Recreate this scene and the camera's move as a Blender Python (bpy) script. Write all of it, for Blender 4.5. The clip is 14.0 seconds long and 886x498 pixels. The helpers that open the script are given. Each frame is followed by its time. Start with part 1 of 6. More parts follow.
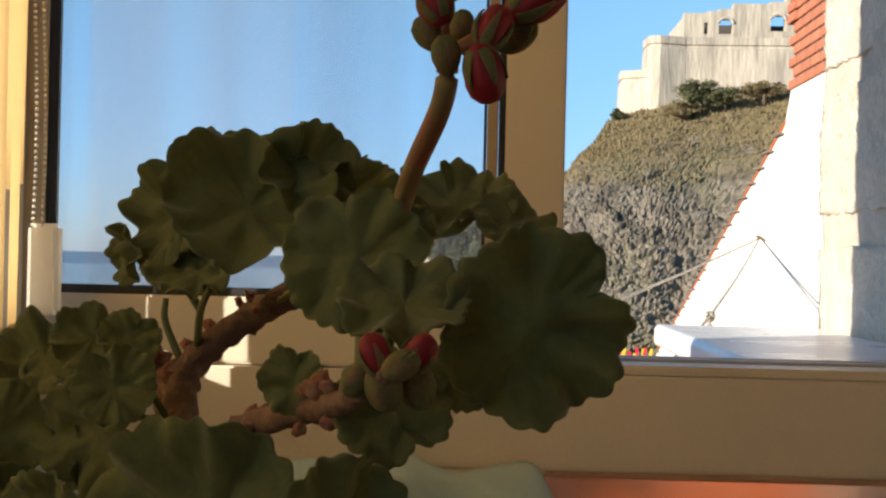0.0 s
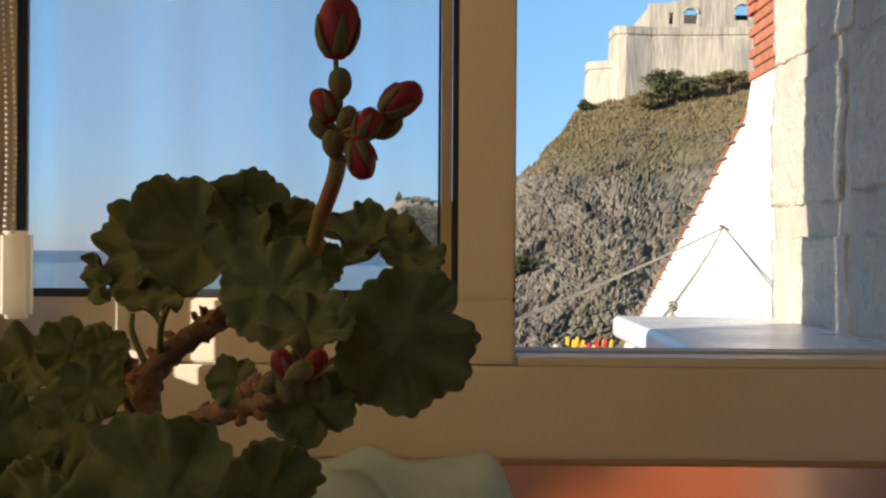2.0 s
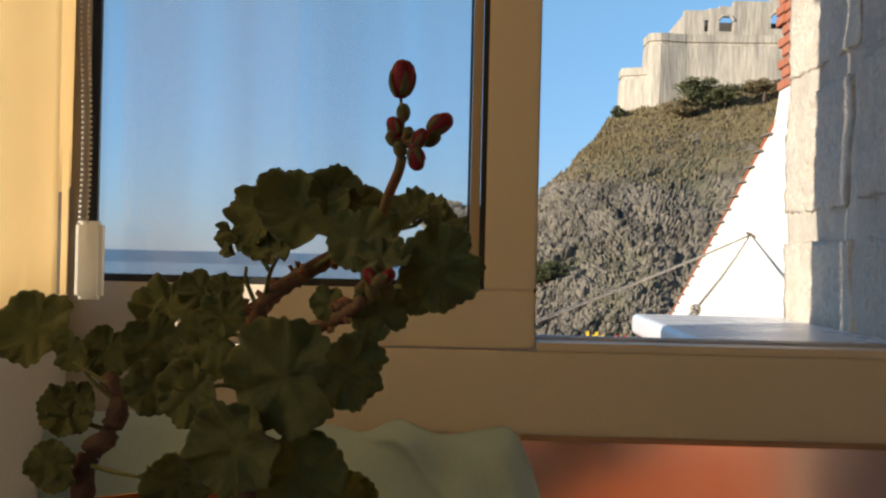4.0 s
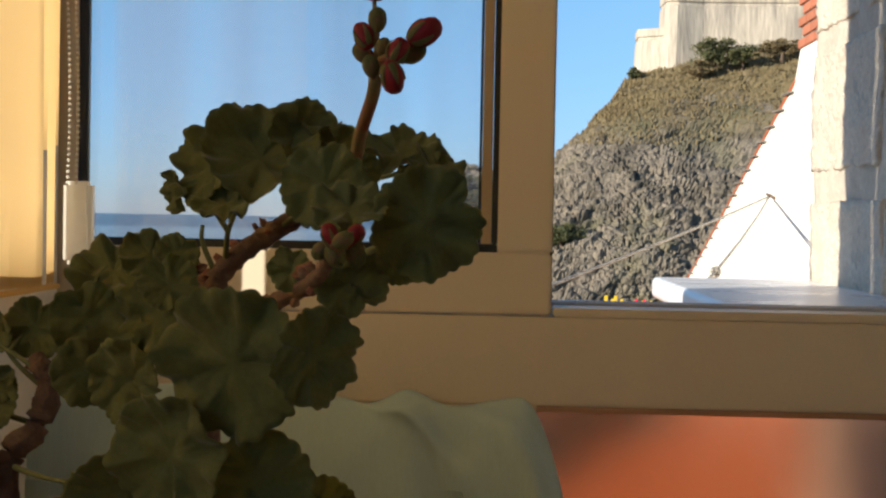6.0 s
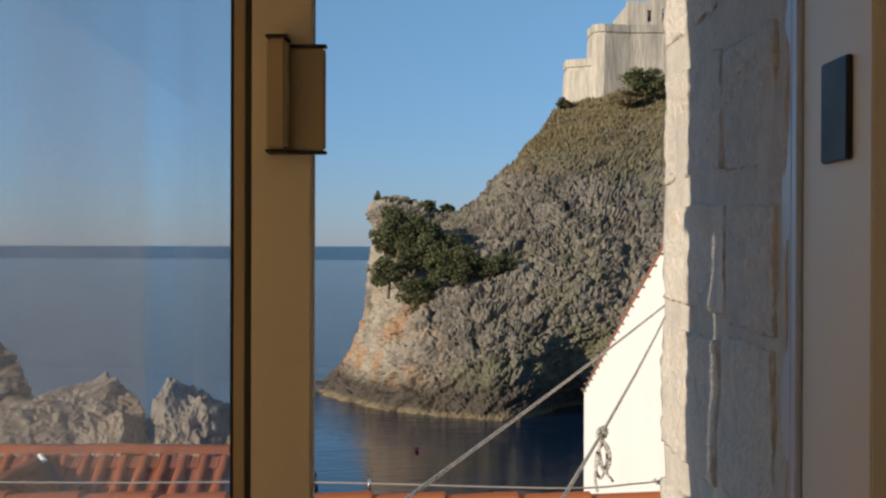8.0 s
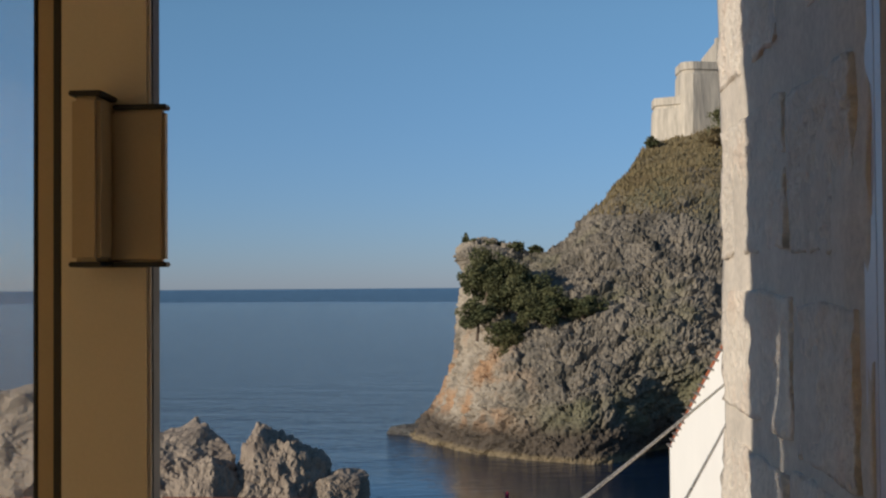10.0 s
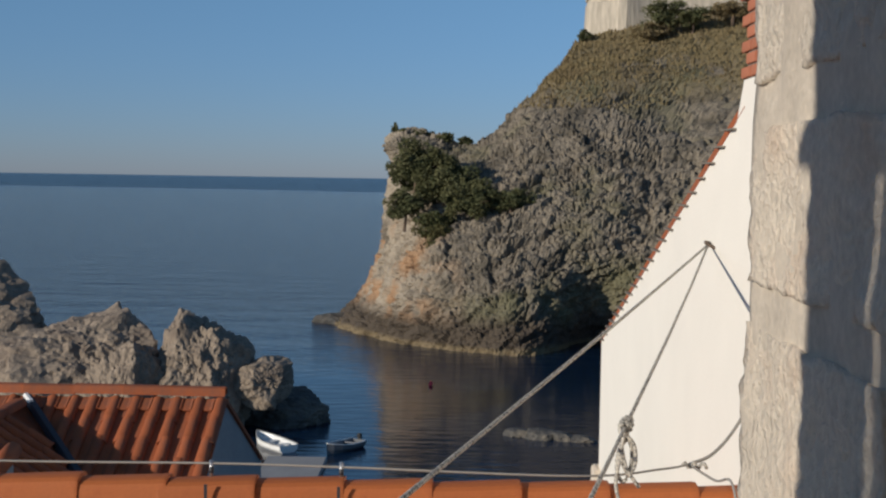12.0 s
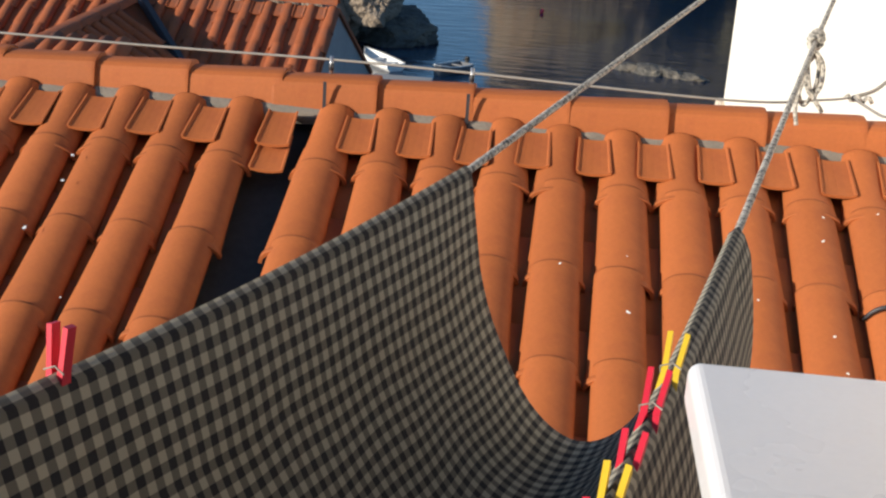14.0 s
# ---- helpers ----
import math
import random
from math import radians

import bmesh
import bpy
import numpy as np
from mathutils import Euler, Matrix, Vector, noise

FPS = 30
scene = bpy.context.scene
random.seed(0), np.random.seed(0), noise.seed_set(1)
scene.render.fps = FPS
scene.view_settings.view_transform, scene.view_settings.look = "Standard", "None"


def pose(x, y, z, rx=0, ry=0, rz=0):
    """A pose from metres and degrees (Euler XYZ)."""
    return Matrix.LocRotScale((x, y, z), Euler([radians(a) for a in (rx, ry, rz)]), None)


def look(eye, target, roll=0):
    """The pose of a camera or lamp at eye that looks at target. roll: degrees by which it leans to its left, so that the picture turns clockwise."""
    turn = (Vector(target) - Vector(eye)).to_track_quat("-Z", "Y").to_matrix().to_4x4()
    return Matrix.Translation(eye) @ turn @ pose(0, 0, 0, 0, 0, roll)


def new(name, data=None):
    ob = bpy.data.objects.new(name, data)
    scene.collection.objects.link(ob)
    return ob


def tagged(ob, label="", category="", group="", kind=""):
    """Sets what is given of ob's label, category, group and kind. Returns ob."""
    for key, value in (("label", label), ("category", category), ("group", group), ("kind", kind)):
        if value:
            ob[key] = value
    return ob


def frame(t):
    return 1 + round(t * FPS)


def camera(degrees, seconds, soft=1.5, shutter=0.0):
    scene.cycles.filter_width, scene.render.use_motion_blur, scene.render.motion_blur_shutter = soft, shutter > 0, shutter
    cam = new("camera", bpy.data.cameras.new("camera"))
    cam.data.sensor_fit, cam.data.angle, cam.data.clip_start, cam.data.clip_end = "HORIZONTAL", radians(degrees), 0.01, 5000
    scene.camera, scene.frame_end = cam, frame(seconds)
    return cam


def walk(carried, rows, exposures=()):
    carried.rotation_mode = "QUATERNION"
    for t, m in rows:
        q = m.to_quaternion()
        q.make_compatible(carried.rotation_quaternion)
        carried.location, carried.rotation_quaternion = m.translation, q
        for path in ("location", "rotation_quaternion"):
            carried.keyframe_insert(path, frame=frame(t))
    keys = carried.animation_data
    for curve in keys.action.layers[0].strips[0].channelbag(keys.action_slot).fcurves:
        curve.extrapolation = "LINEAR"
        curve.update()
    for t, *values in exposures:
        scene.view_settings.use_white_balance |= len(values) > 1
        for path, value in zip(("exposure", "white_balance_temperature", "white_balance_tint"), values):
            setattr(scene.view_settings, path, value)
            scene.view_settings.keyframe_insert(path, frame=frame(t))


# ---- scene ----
cam = camera(37.04, 14.0, soft=2.3)
PATH = [
    (0, look((-0.110, -1.769, 1.252), (-0.223, 2.229, 1.271), 1.32)),
    (0.5, look((-0.1085, -1.773, 1.2558), (-0.1905, 2.226, 1.2748), 1.04)),
    (1, look((-0.1075, -1.769, 1.2545), (-0.1555, 2.231, 1.2495), 1.09)),
    (1.5, look((-0.096, -1.777, 1.266), (-0.107, 2.223, 1.280), 1.26)),
    (2, look((-0.091, -1.845, 1.261), (-0.113, 2.155, 1.260), 0.38)),
    (2.5, look((-0.087, -1.918, 1.254), (-0.131, 2.081, 1.240), 0.40)),
    (3, look((-0.084, -1.976, 1.257), (-0.152, 2.023, 1.260), 1.08)),
    (3.5, look((-0.087, -2.040, 1.250), (-0.198, 1.959, 1.261), 1.42)),
    (5.8, look((-0.078, -2.014, 1.243), (-0.191, 1.985, 1.200), 1.04)),
    (6, look((-0.081, -1.923, 1.243), (-0.243, 2.072, 1.141), 1.08)),
    (6.5, look((-0.099, -1.723, 1.284), (-0.355, 2.269, 1.213), -1.36)),
    (7, look((-0.084, -1.702, 1.513), (-0.270, 2.281, 1.190), 1.32)),
    (7.2, look((-0.068, -1.796, 1.662), (-0.140, 2.198, 1.454), 1.15)),
    (7.5, look((-0.039, -1.815, 1.776), (0.098, 2.182, 1.702), 2.51)),
    (7.8, look((0.052, -1.775, 1.828), (0.196, 2.222, 1.760), 0.86)),
    (8, look((0.154, -1.718, 1.848), (0.189, 2.282, 1.828), 0.18)),
    (8.2, look((0.263, -1.663, 1.875), (0.148, 2.335, 1.826), 1.12)),
    (10.3, look((0.325, -1.018, 1.945), (0.079, 2.973, 2.059), -0.55)),
    (10.5, look((0.311, -0.927, 1.943), (0.093, 3.066, 2.053), -1.09)),
    (11, look((0.341, -0.765, 1.954), (0.177, 3.227, 2.152), -1.11)),
    (11.5, look((0.323, -0.775, 1.950), (0.241, 3.223, 2.027), -0.07)),
    (12, look((0.291, -0.400, 1.857), (0.273, 3.594, 1.634), 0.93)),
    (12.5, look((0.228, -0.156, 1.797), (0.207, 3.801, 1.218), 1.08)),
    (13, look((0.192, -0.003, 1.735), (0.108, 3.896, 0.848), 2.28)),
    (13.5, look((0.163, 0.090, 1.692), (0.017, 3.930, 0.581), 1.82)),
    (14, look((0.140, 0.134, 1.654), (-0.134, 3.896, 0.324), 3.92)),
]
EXPOSURES = [(0.0, 0.80, 6300, 9), (2.0, 0.66, 6300, 9), (3.5, 0.47, 6250, 9), (5.8, 0.62, 6250, 9), (6.5, 0.80, 6250, 9), (7.0, 0.62, 6200, 9), (7.5, 0.16, 6250, 10), (8.2, -0.03, 6250, 10), (10.3, -0.22, 6150, 11), (11.5, -0.27, 6150, 11), (12.5, -0.42, 6000, 10), (13.0, -0.32, 6000, 10), (13.5, 0.0, 6200, 10), (14.0, 0.37, 6250, 10)]
walk(cam, PATH, EXPOSURES)

# ---- world, sun ----
SUN_TO = Vector((-1.0, -0.72, 0.34)).normalized()      # towards the low morning sun
sky = bpy.data.worlds.new("sky")
scene.world = sky
sky.use_nodes = True
wn = sky.node_tree.nodes
sky_tex = wn.new("ShaderNodeTexSky")
sky_tex.sky_type = "NISHITA"
sky_tex.sun_disc = False
sky_tex.sun_elevation = math.asin(SUN_TO.z)
sky_tex.sun_rotation = math.atan2(SUN_TO.x, SUN_TO.y)
sky_tex.air_density, sky_tex.dust_density, sky_tex.ozone_density = 0.8, 0.05, 4.5
wn["Background"].inputs["Strength"].default_value = 0.095
# mauve sea haze low over the horizon
sky_dir, sky_z, sky_low, sky_tint, sky_mul = (wn.new("ShaderNode" + k) for k in ("TexCoord", "SeparateXYZ", "MapRange", "Mix", "VectorMath"))
sky_low.inputs["From Min"].default_value, sky_low.inputs["From Max"].default_value = 0.0, 0.20
sky_tint.data_type = "RGBA"
sky_tint.inputs["A"].default_value, sky_tint.inputs["B"].default_value = (0.74, 0.755, 0.98, 1), (1.48, 1.40, 1.18, 1)
sky_mul.operation = "MULTIPLY"
for a_, b_ in ((sky_dir.outputs["Generated"], sky_z.inputs[0]), (sky_z.outputs["Z"], sky_low.inputs["Value"]), (sky_low.outputs[0], sky_tint.inputs["Factor"]),
               (sky_tex.outputs[0], sky_mul.inputs[0]), (sky_tint.outputs["Result"], sky_mul.inputs[1]), (sky_mul.outputs[0], wn["Background"].inputs["Color"])):
    sky.node_tree.links.new(a_, b_)
sun = new("sun", bpy.data.lights.new("sun", "SUN"))
sun.data.energy, sun.data.angle, sun.data.color = 5.0, radians(0.6), (1.0, 0.87, 0.69)
sun.matrix_world = SUN_TO.to_track_quat("Z", "Y").to_matrix().to_4x4()


# ---- materials ----
def mat(name, color, rough=0.6, metal=0.0, vary=0.15, scale=8.0, fine=60.0, bump=0.1, dist=0.004, second=None, mask=0.5,
        spec=0.5, per_object=0.0, stretch=(1, 1, 1), coat=0.0, translucent=0.0):
    """A surface with a coarse and a fine variation, a possible second colour in patches, and a relief."""
    m = bpy.data.materials.new(name)
    m.use_nodes = True
    n, l = m.node_tree.nodes, m.node_tree.links
    b = n["Principled BSDF"]
    b.inputs["Roughness"].default_value, b.inputs["Metallic"].default_value = rough, metal
    b.inputs["Specular IOR Level"].default_value = spec
    b.inputs["Coat Weight"].default_value = coat
    tc, mp = n.new("ShaderNodeTexCoord"), n.new("ShaderNodeMapping")
    mp.inputs["Scale"].default_value = stretch
    l.new(tc.outputs["Object"], mp.inputs["Vector"])
    big, small = n.new("ShaderNodeTexNoise"), n.new("ShaderNodeTexNoise")
    for t, s, d in ((big, scale, 4), (small, fine, 6)):
        t.inputs["Scale"].default_value, t.inputs["Detail"].default_value = s, d
        t.inputs["Roughness"].default_value = 0.6
        l.new(mp.outputs[0], t.inputs["Vector"])
    add = n.new("ShaderNodeMath")
    add.operation = "ADD"
    l.new(big.outputs["Fac"], add.inputs[0])
    l.new(small.outputs["Fac"], add.inputs[1])
    last = add.outputs[0]
    if per_object:
        info, mul = n.new("ShaderNodeObjectInfo"), n.new("ShaderNodeMath")
        mul.operation = "MULTIPLY_ADD"
        mul.inputs[1].default_value = per_object
        l.new(info.outputs["Random"], mul.inputs[0])
        l.new(last, mul.inputs[2])
        last = mul.outputs[0]
    ramp = n.new("ShaderNodeMapRange")
    ramp.inputs["From Min"].default_value, ramp.inputs["From Max"].default_value = 0.6, 1.4 + per_object
    ramp.inputs["To Min"].default_value, ramp.inputs["To Max"].default_value = 1 - vary, 1 + vary
    l.new(last, ramp.inputs["Value"])
    hue = n.new("ShaderNodeMix")
    hue.data_type = "RGBA"
    hue.inputs["A"].default_value = (*color, 1)
    hue.inputs["B"].default_value = (*(second or color), 1)
    if second:
        edge = n.new("ShaderNodeMapRange")
        edge.inputs["From Min"].default_value, edge.inputs["From Max"].default_value = mask - 0.08, mask + 0.12
        l.new(big.outputs["Fac"], edge.inputs["Value"])
        l.new(edge.outputs[0], hue.inputs["Factor"])
    else:
        hue.inputs["Factor"].default_value = 0
    tint = n.new("ShaderNodeVectorMath")
    tint.operation = "MULTIPLY"
    l.new(hue.outputs["Result"], tint.inputs[0])
    l.new(ramp.outputs[0], tint.inputs[1])
    l.new(tint.outputs[0], b.inputs["Base Color"])
    rr = n.new("ShaderNodeMapRange")
    rr.inputs["To Min"].default_value, rr.inputs["To Max"].default_value = max(rough - 0.12, 0.02), min(rough + 0.12, 1)
    l.new(big.outputs["Fac"], rr.inputs["Value"])
    l.new(rr.outputs[0], b.inputs["Roughness"])
    if bump:
        bp = n.new("ShaderNodeBump")
        bp.inputs["Strength"].default_value, bp.inputs["Distance"].default_value = bump, dist
        l.new(add.outputs[0], bp.inputs["Height"])
        l.new(bp.outputs[0], b.inputs["Normal"])
    if translucent:
        tr, mx = n.new("ShaderNodeBsdfTranslucent"), n.new("ShaderNodeMixShader")
        mx.inputs[0].default_value = translucent
        l.new(tint.outputs[0], tr.inputs["Color"])
        l.new(b.outputs[0], mx.inputs[1])
        l.new(tr.outputs[0], mx.inputs[2])
        l.new(mx.outputs[0], n["Material Output"].inputs["Surface"])
    return m


def ramp_node(n, l, src, lo, hi):
    r = n.new("ShaderNodeMapRange")
    r.inputs["From Min"].default_value, r.inputs["From Max"].default_value = lo, hi
    l.new(src, r.inputs["Value"])
    return r.outputs[0]


def math_node(n, l, op, a, b):
    r = n.new("ShaderNodeMath")
    r.operation = op
    for k, v in enumerate((a, b)):
        if isinstance(v, (int, float)):
            r.inputs[k].default_value = v
        else:
            l.new(v, r.inputs[k])
    return r.outputs[0]


def mix_node(n, l, fac, a, color):
    r = n.new("ShaderNodeMix")
    r.data_type = "RGBA"
    l.new(fac, r.inputs["Factor"])
    l.new(a, r.inputs["A"])
    r.inputs["B"].default_value = (*color, 1)
    return r.outputs["Result"]


def noise_node(n, l, vec, scale, detail=5):
    r = n.new("ShaderNodeTexNoise")
    r.inputs["Scale"].default_value, r.inputs["Detail"].default_value = scale, detail
    l.new(vec, r.inputs["Vector"])
    return r.outputs["Fac"]


def noise_sum(n, l, tc):
    """Distance north over the water with a wavering edge."""
    sp = n.new("ShaderNodeSeparateXYZ")
    l.new(tc.outputs["Object"], sp.inputs[0])
    wob = math_node(n, l, "MULTIPLY", noise_node(n, l, tc.outputs["Object"], 0.004), 500.0)
    return math_node(n, l, "ADD", sp.outputs["Y"], wob)


def nodes_of(m):
    return m.node_tree.nodes, m.node_tree.links, m.node_tree.nodes["Principled BSDF"]


FRAME = mat("cream_lacquered_aluminium", (0.68, 0.61, 0.50), 0.42, vary=0.06, scale=3, fine=300, bump=0.03, dist=0.001)
FRAME_DARK = mat("bronze_lacquered_handle", (0.44, 0.35, 0.23), 0.4, vary=0.06, scale=5, fine=300, bump=0.03, dist=0.001)
SEAL = mat("black_rubber", (0.015, 0.015, 0.016), 0.5, vary=0.2, fine=200, bump=0.05, dist=0.001)
TRACK = mat("grey_metal", (0.52, 0.52, 0.55), 0.4, metal=0.25, vary=0.12, fine=200, bump=0.04, dist=0.001)
PLASTER = mat("room_plaster", (0.80, 0.76, 0.68), 0.9, vary=0.06, scale=2, fine=90, bump=0.15, dist=0.002)
FLOOR = mat("oak_floor", (0.30, 0.19, 0.11), 0.45, vary=0.2, scale=3, fine=40, bump=0.05, stretch=(1, 8, 1))
PANEL = mat("frosted_glass", (0.80, 0.60, 0.50), 0.20, vary=0.05, scale=3, fine=300, bump=0.18, dist=0.001)
PANEL.node_tree.nodes["Principled BSDF"].inputs["Transmission Weight"].default_value = 1.0
CLIP = mat("milky_plastic", (0.86, 0.84, 0.78), 0.25, vary=0.05, bump=0.02, translucent=0.6)
BLIND = mat("yellow_blind_fabric", (0.86, 0.66, 0.32), 0.9, vary=0.07, scale=1.2, fine=700, bump=0.2, dist=0.0006, translucent=0.7)
TOWEL = mat("pale_aqua_cloth", (0.50, 0.63, 0.62), 0.95, vary=0.08, scale=4, fine=300, bump=0.6, dist=0.0015, translucent=0.2, stretch=(1, 1, 0.02))
SLABM = mat("white_plastic", (0.80, 0.80, 0.82), 0.28, vary=0.03, scale=4, fine=120, bump=0.02, dist=0.001)
STONE = mat("pale_limestone", (0.70, 0.62, 0.51), 0.92, vary=0.38, scale=7, fine=80, bump=0.9, dist=0.014, second=(0.57, 0.47, 0.37), mask=0.56, per_object=0.2)
MORTAR = mat("grey_mortar", (0.20, 0.175, 0.145), 0.95, vary=0.2, scale=9, fine=70, bump=0.6, dist=0.006)
PIER_MORTAR = mat("pale_grey_mortar", (0.52, 0.46, 0.38), 0.95, vary=0.25, scale=9, fine=70, bump=0.6, dist=0.006)
WHITEWASH = mat("cream_white_render", (0.87, 0.83, 0.75), 0.92, vary=0.05, scale=1.2, fine=50, bump=0.12, dist=0.004)
BRICK = mat("red_brick", (0.44, 0.16, 0.085), 0.85, vary=0.25, scale=12, fine=90, bump=0.4, dist=0.004, per_object=0.4)
TILE = mat("terracotta_tile", (0.395, 0.116, 0.032), 0.72, vary=0.20, scale=6, fine=70, bump=0.06, dist=0.002, second=(0.33, 0.093, 0.029), mask=0.54, per_object=0.5, spec=0.35)
TILE_OLD = mat("old_terracotta_tile", (0.34, 0.100, 0.040), 0.88, vary=0.3, scale=3, fine=40, bump=0.2, dist=0.006, second=(0.22, 0.085, 0.050), mask=0.55, per_object=0.5, spec=0.25)
LEAD = mat("dark_flashing", (0.035, 0.035, 0.04), 0.45, vary=0.3, fine=40, bump=0.1)
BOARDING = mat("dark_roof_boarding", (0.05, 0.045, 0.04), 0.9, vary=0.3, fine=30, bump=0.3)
ROPE = mat("grey_braided_rope", (0.66, 0.62, 0.54), 0.9, vary=0.35, scale=95, fine=600, bump=0.8, dist=0.001, second=(0.07, 0.07, 0.07), mask=0.50)
CABLE = mat("grey_cable", (0.30, 0.28, 0.25), 0.6, vary=0.2, fine=200, bump=0.1, dist=0.001)
PEG_RED = mat("red_plastic", (0.62, 0.02, 0.05), 0.5, vary=0.08, fine=200, bump=0.02, dist=0.0005)
PEG_YELLOW = mat("yellow_plastic", (0.72, 0.50, 0.03), 0.5, vary=0.08, fine=200, bump=0.02, dist=0.0005)
PEG_PINK = mat("pink_plastic", (0.75, 0.08, 0.22), 0.5, vary=0.08, fine=200, bump=0.02, dist=0.0005)
PEG_GREEN = mat("pale_green_plastic", (0.50, 0.78, 0.42), 0.5, vary=0.08, fine=200, bump=0.02, dist=0.0005)
PEG_DARK = mat("purple_plastic", (0.12, 0.02, 0.08), 0.5, vary=0.08, fine=200, bump=0.02, dist=0.0005)
STEEL = mat("galvanised_steel", (0.45, 0.45, 0.46), 0.35, metal=0.9, vary=0.2, fine=150, bump=0.05)
FORT = mat("fortress_limestone", (0.52, 0.46, 0.37), 0.95, vary=0.42, scale=0.55, fine=3.0, bump=0.7, dist=0.15, second=(0.27, 0.24, 0.20), mask=0.54, stretch=(1, 1, 0.13))
# fortress stone darkened in its colour for the shade behind the embrasures
FORT_DARK = mat("embrasure_shade", (0.10, 0.09, 0.08), 0.95, vary=0.2, scale=0.5, fine=3)
ROCK = mat("shore_rock", (0.28, 0.225, 0.17), 0.95, vary=0.5, scale=0.5, fine=4.0, bump=0.8, dist=0.12, second=(0.14, 0.11, 0.085), mask=0.55)
WET_ROCK = mat("dark_wet_rock", (0.09, 0.085, 0.075), 0.6, vary=0.4, scale=0.6, fine=3, bump=1.0, dist=0.2, second=(0.17, 0.145, 0.11), mask=0.58)
HULL_WHITE = mat("white_boat_paint", (0.80, 0.80, 0.78), 0.35, vary=0.06, scale=2, fine=20, bump=0.02)
HULL_DARK = mat("dark_boat_paint", (0.13, 0.14, 0.155), 0.4, vary=0.15, scale=2, fine=20, bump=0.02)
CONCRETE = mat("weathered_concrete", (0.30, 0.30, 0.30), 0.9, vary=0.2, scale=0.8, fine=12, bump=0.3, dist=0.02)
FOLIAGE = mat("pine_foliage", (0.16, 0.16, 0.068), 0.8, vary=0.5, scale=0.5, fine=3, bump=0.0, second=(0.075, 0.085, 0.035), mask=0.5, translucent=0.25)
SCRUB = mat("dry_scrub", (0.25, 0.195, 0.095), 0.9, vary=0.35, scale=0.4, fine=3, bump=0.0, second=(0.19, 0.145, 0.075), mask=0.5, translucent=0.2)
SCRUB_GREEN = mat("olive_scrub", (0.10, 0.11, 0.04), 0.85, vary=0.4, scale=0.5, fine=3, bump=0.0, second=(0.14, 0.125, 0.05), mask=0.5, translucent=0.25)
BARK = mat("bark", (0.12, 0.085, 0.06), 0.9, vary=0.3, scale=2, fine=20, bump=0.5)

# water: dark, glossy, with small waves; darker and rougher far out
WATER = mat("sea_water", (0.004, 0.017, 0.045), 0.10, vary=0.15, scale=0.02, fine=0.25, bump=0.0, spec=0.5)
n_, l_, b_ = nodes_of(WATER)
b_.inputs["IOR"].default_value = 1.33
tc_ = n_.new("ShaderNodeTexCoord")
mp_ = n_.new("ShaderNodeMapping")
mp_.inputs["Scale"].default_value = (0.35, 1.0, 1.0)
l_.new(tc_.outputs["Object"], mp_.inputs["Vector"])
wv = []
for s_, d_ in ((1.3, 3), (0.16, 4)):
    t_ = n_.new("ShaderNodeTexNoise")
    t_.inputs["Scale"].default_value, t_.inputs["Detail"].default_value = s_, d_
    l_.new(mp_.outputs[0], t_.inputs["Vector"])
    wv.append(t_)
ad_ = n_.new("ShaderNodeMath")
ad_.operation = "MULTIPLY_ADD"
ad_.inputs[1].default_value = 1.6
l_.new(wv[1].outputs["Fac"], ad_.inputs[0])
l_.new(wv[0].outputs["Fac"], ad_.inputs[2])
bp_ = n_.new("ShaderNodeBump")
bp_.inputs["Strength"].default_value, bp_.inputs["Distance"].default_value = 0.9, 0.50
l_.new(ad_.outputs[0], bp_.inputs["Height"])
l_.new(bp_.outputs[0], b_.inputs["Normal"])

# the sheltered bay under the cliff lies calmer than the open water
sp_ = n_.new("ShaderNodeSeparateXYZ")
l_.new(tc_.outputs["Object"], sp_.inputs[0])
calm_ = math_node(n_, l_, "MULTIPLY_ADD", ramp_node(n_, l_, sp_.outputs["Y"], 98.0, 165.0), 0.9)
calm_.node.inputs[2].default_value = 0.10
l_.new(calm_, bp_.inputs["Strength"])
far_ = ramp_node(n_, l_, noise_sum(n_, l_, tc_), 1330.0, 1450.0)
far_color_ = mix_node(n_, l_, math_node(n_, l_, "MULTIPLY", far_, 0.6), b_.inputs["Base Color"].links[0].from_socket, (0.002, 0.008, 0.016))
l_.new(far_color_, b_.inputs["Base Color"])
l_.new(math_node(n_, l_, "MULTIPLY_ADD", far_, 0.14), b_.inputs["Roughness"])
b_.inputs["Roughness"].links[0].from_node.inputs[2].default_value = 0.10

# glass: clear, a thin dirt haze; pale streaks imitate the bright blind's reflection
GLASS = bpy.data.materials.new("streaked_window_glass")
GLASS.use_nodes = True
n_, l_, b_ = nodes_of(GLASS)
b_.inputs["Transmission Weight"].default_value, b_.inputs["Roughness"].default_value, b_.inputs["IOR"].default_value = 1.0, 0.0, 1.45
b_.inputs["Base Color"].default_value = (0.97, 0.99, 0.99, 1)
tc_, mp_, t_, mr_ = (n_.new("ShaderNode" + k) for k in ("TexCoord", "Mapping", "TexNoise", "MapRange"))
mp_.inputs["Scale"].default_value = (8.0, 1.0, 0.12)
t_.inputs["Scale"].default_value, t_.inputs["Detail"].default_value = 1.0, 5
mr_.inputs["From Min"].default_value, mr_.inputs["From Max"].default_value = 0.42, 0.80
mr_.inputs["To Min"].default_value, mr_.inputs["To Max"].default_value = 0.06, 0.26
l_.new(tc_.outputs["Object"], mp_.inputs["Vector"])
l_.new(mp_.outputs[0], t_.inputs["Vector"])
l_.new(t_.outputs["Fac"], mr_.inputs["Value"])
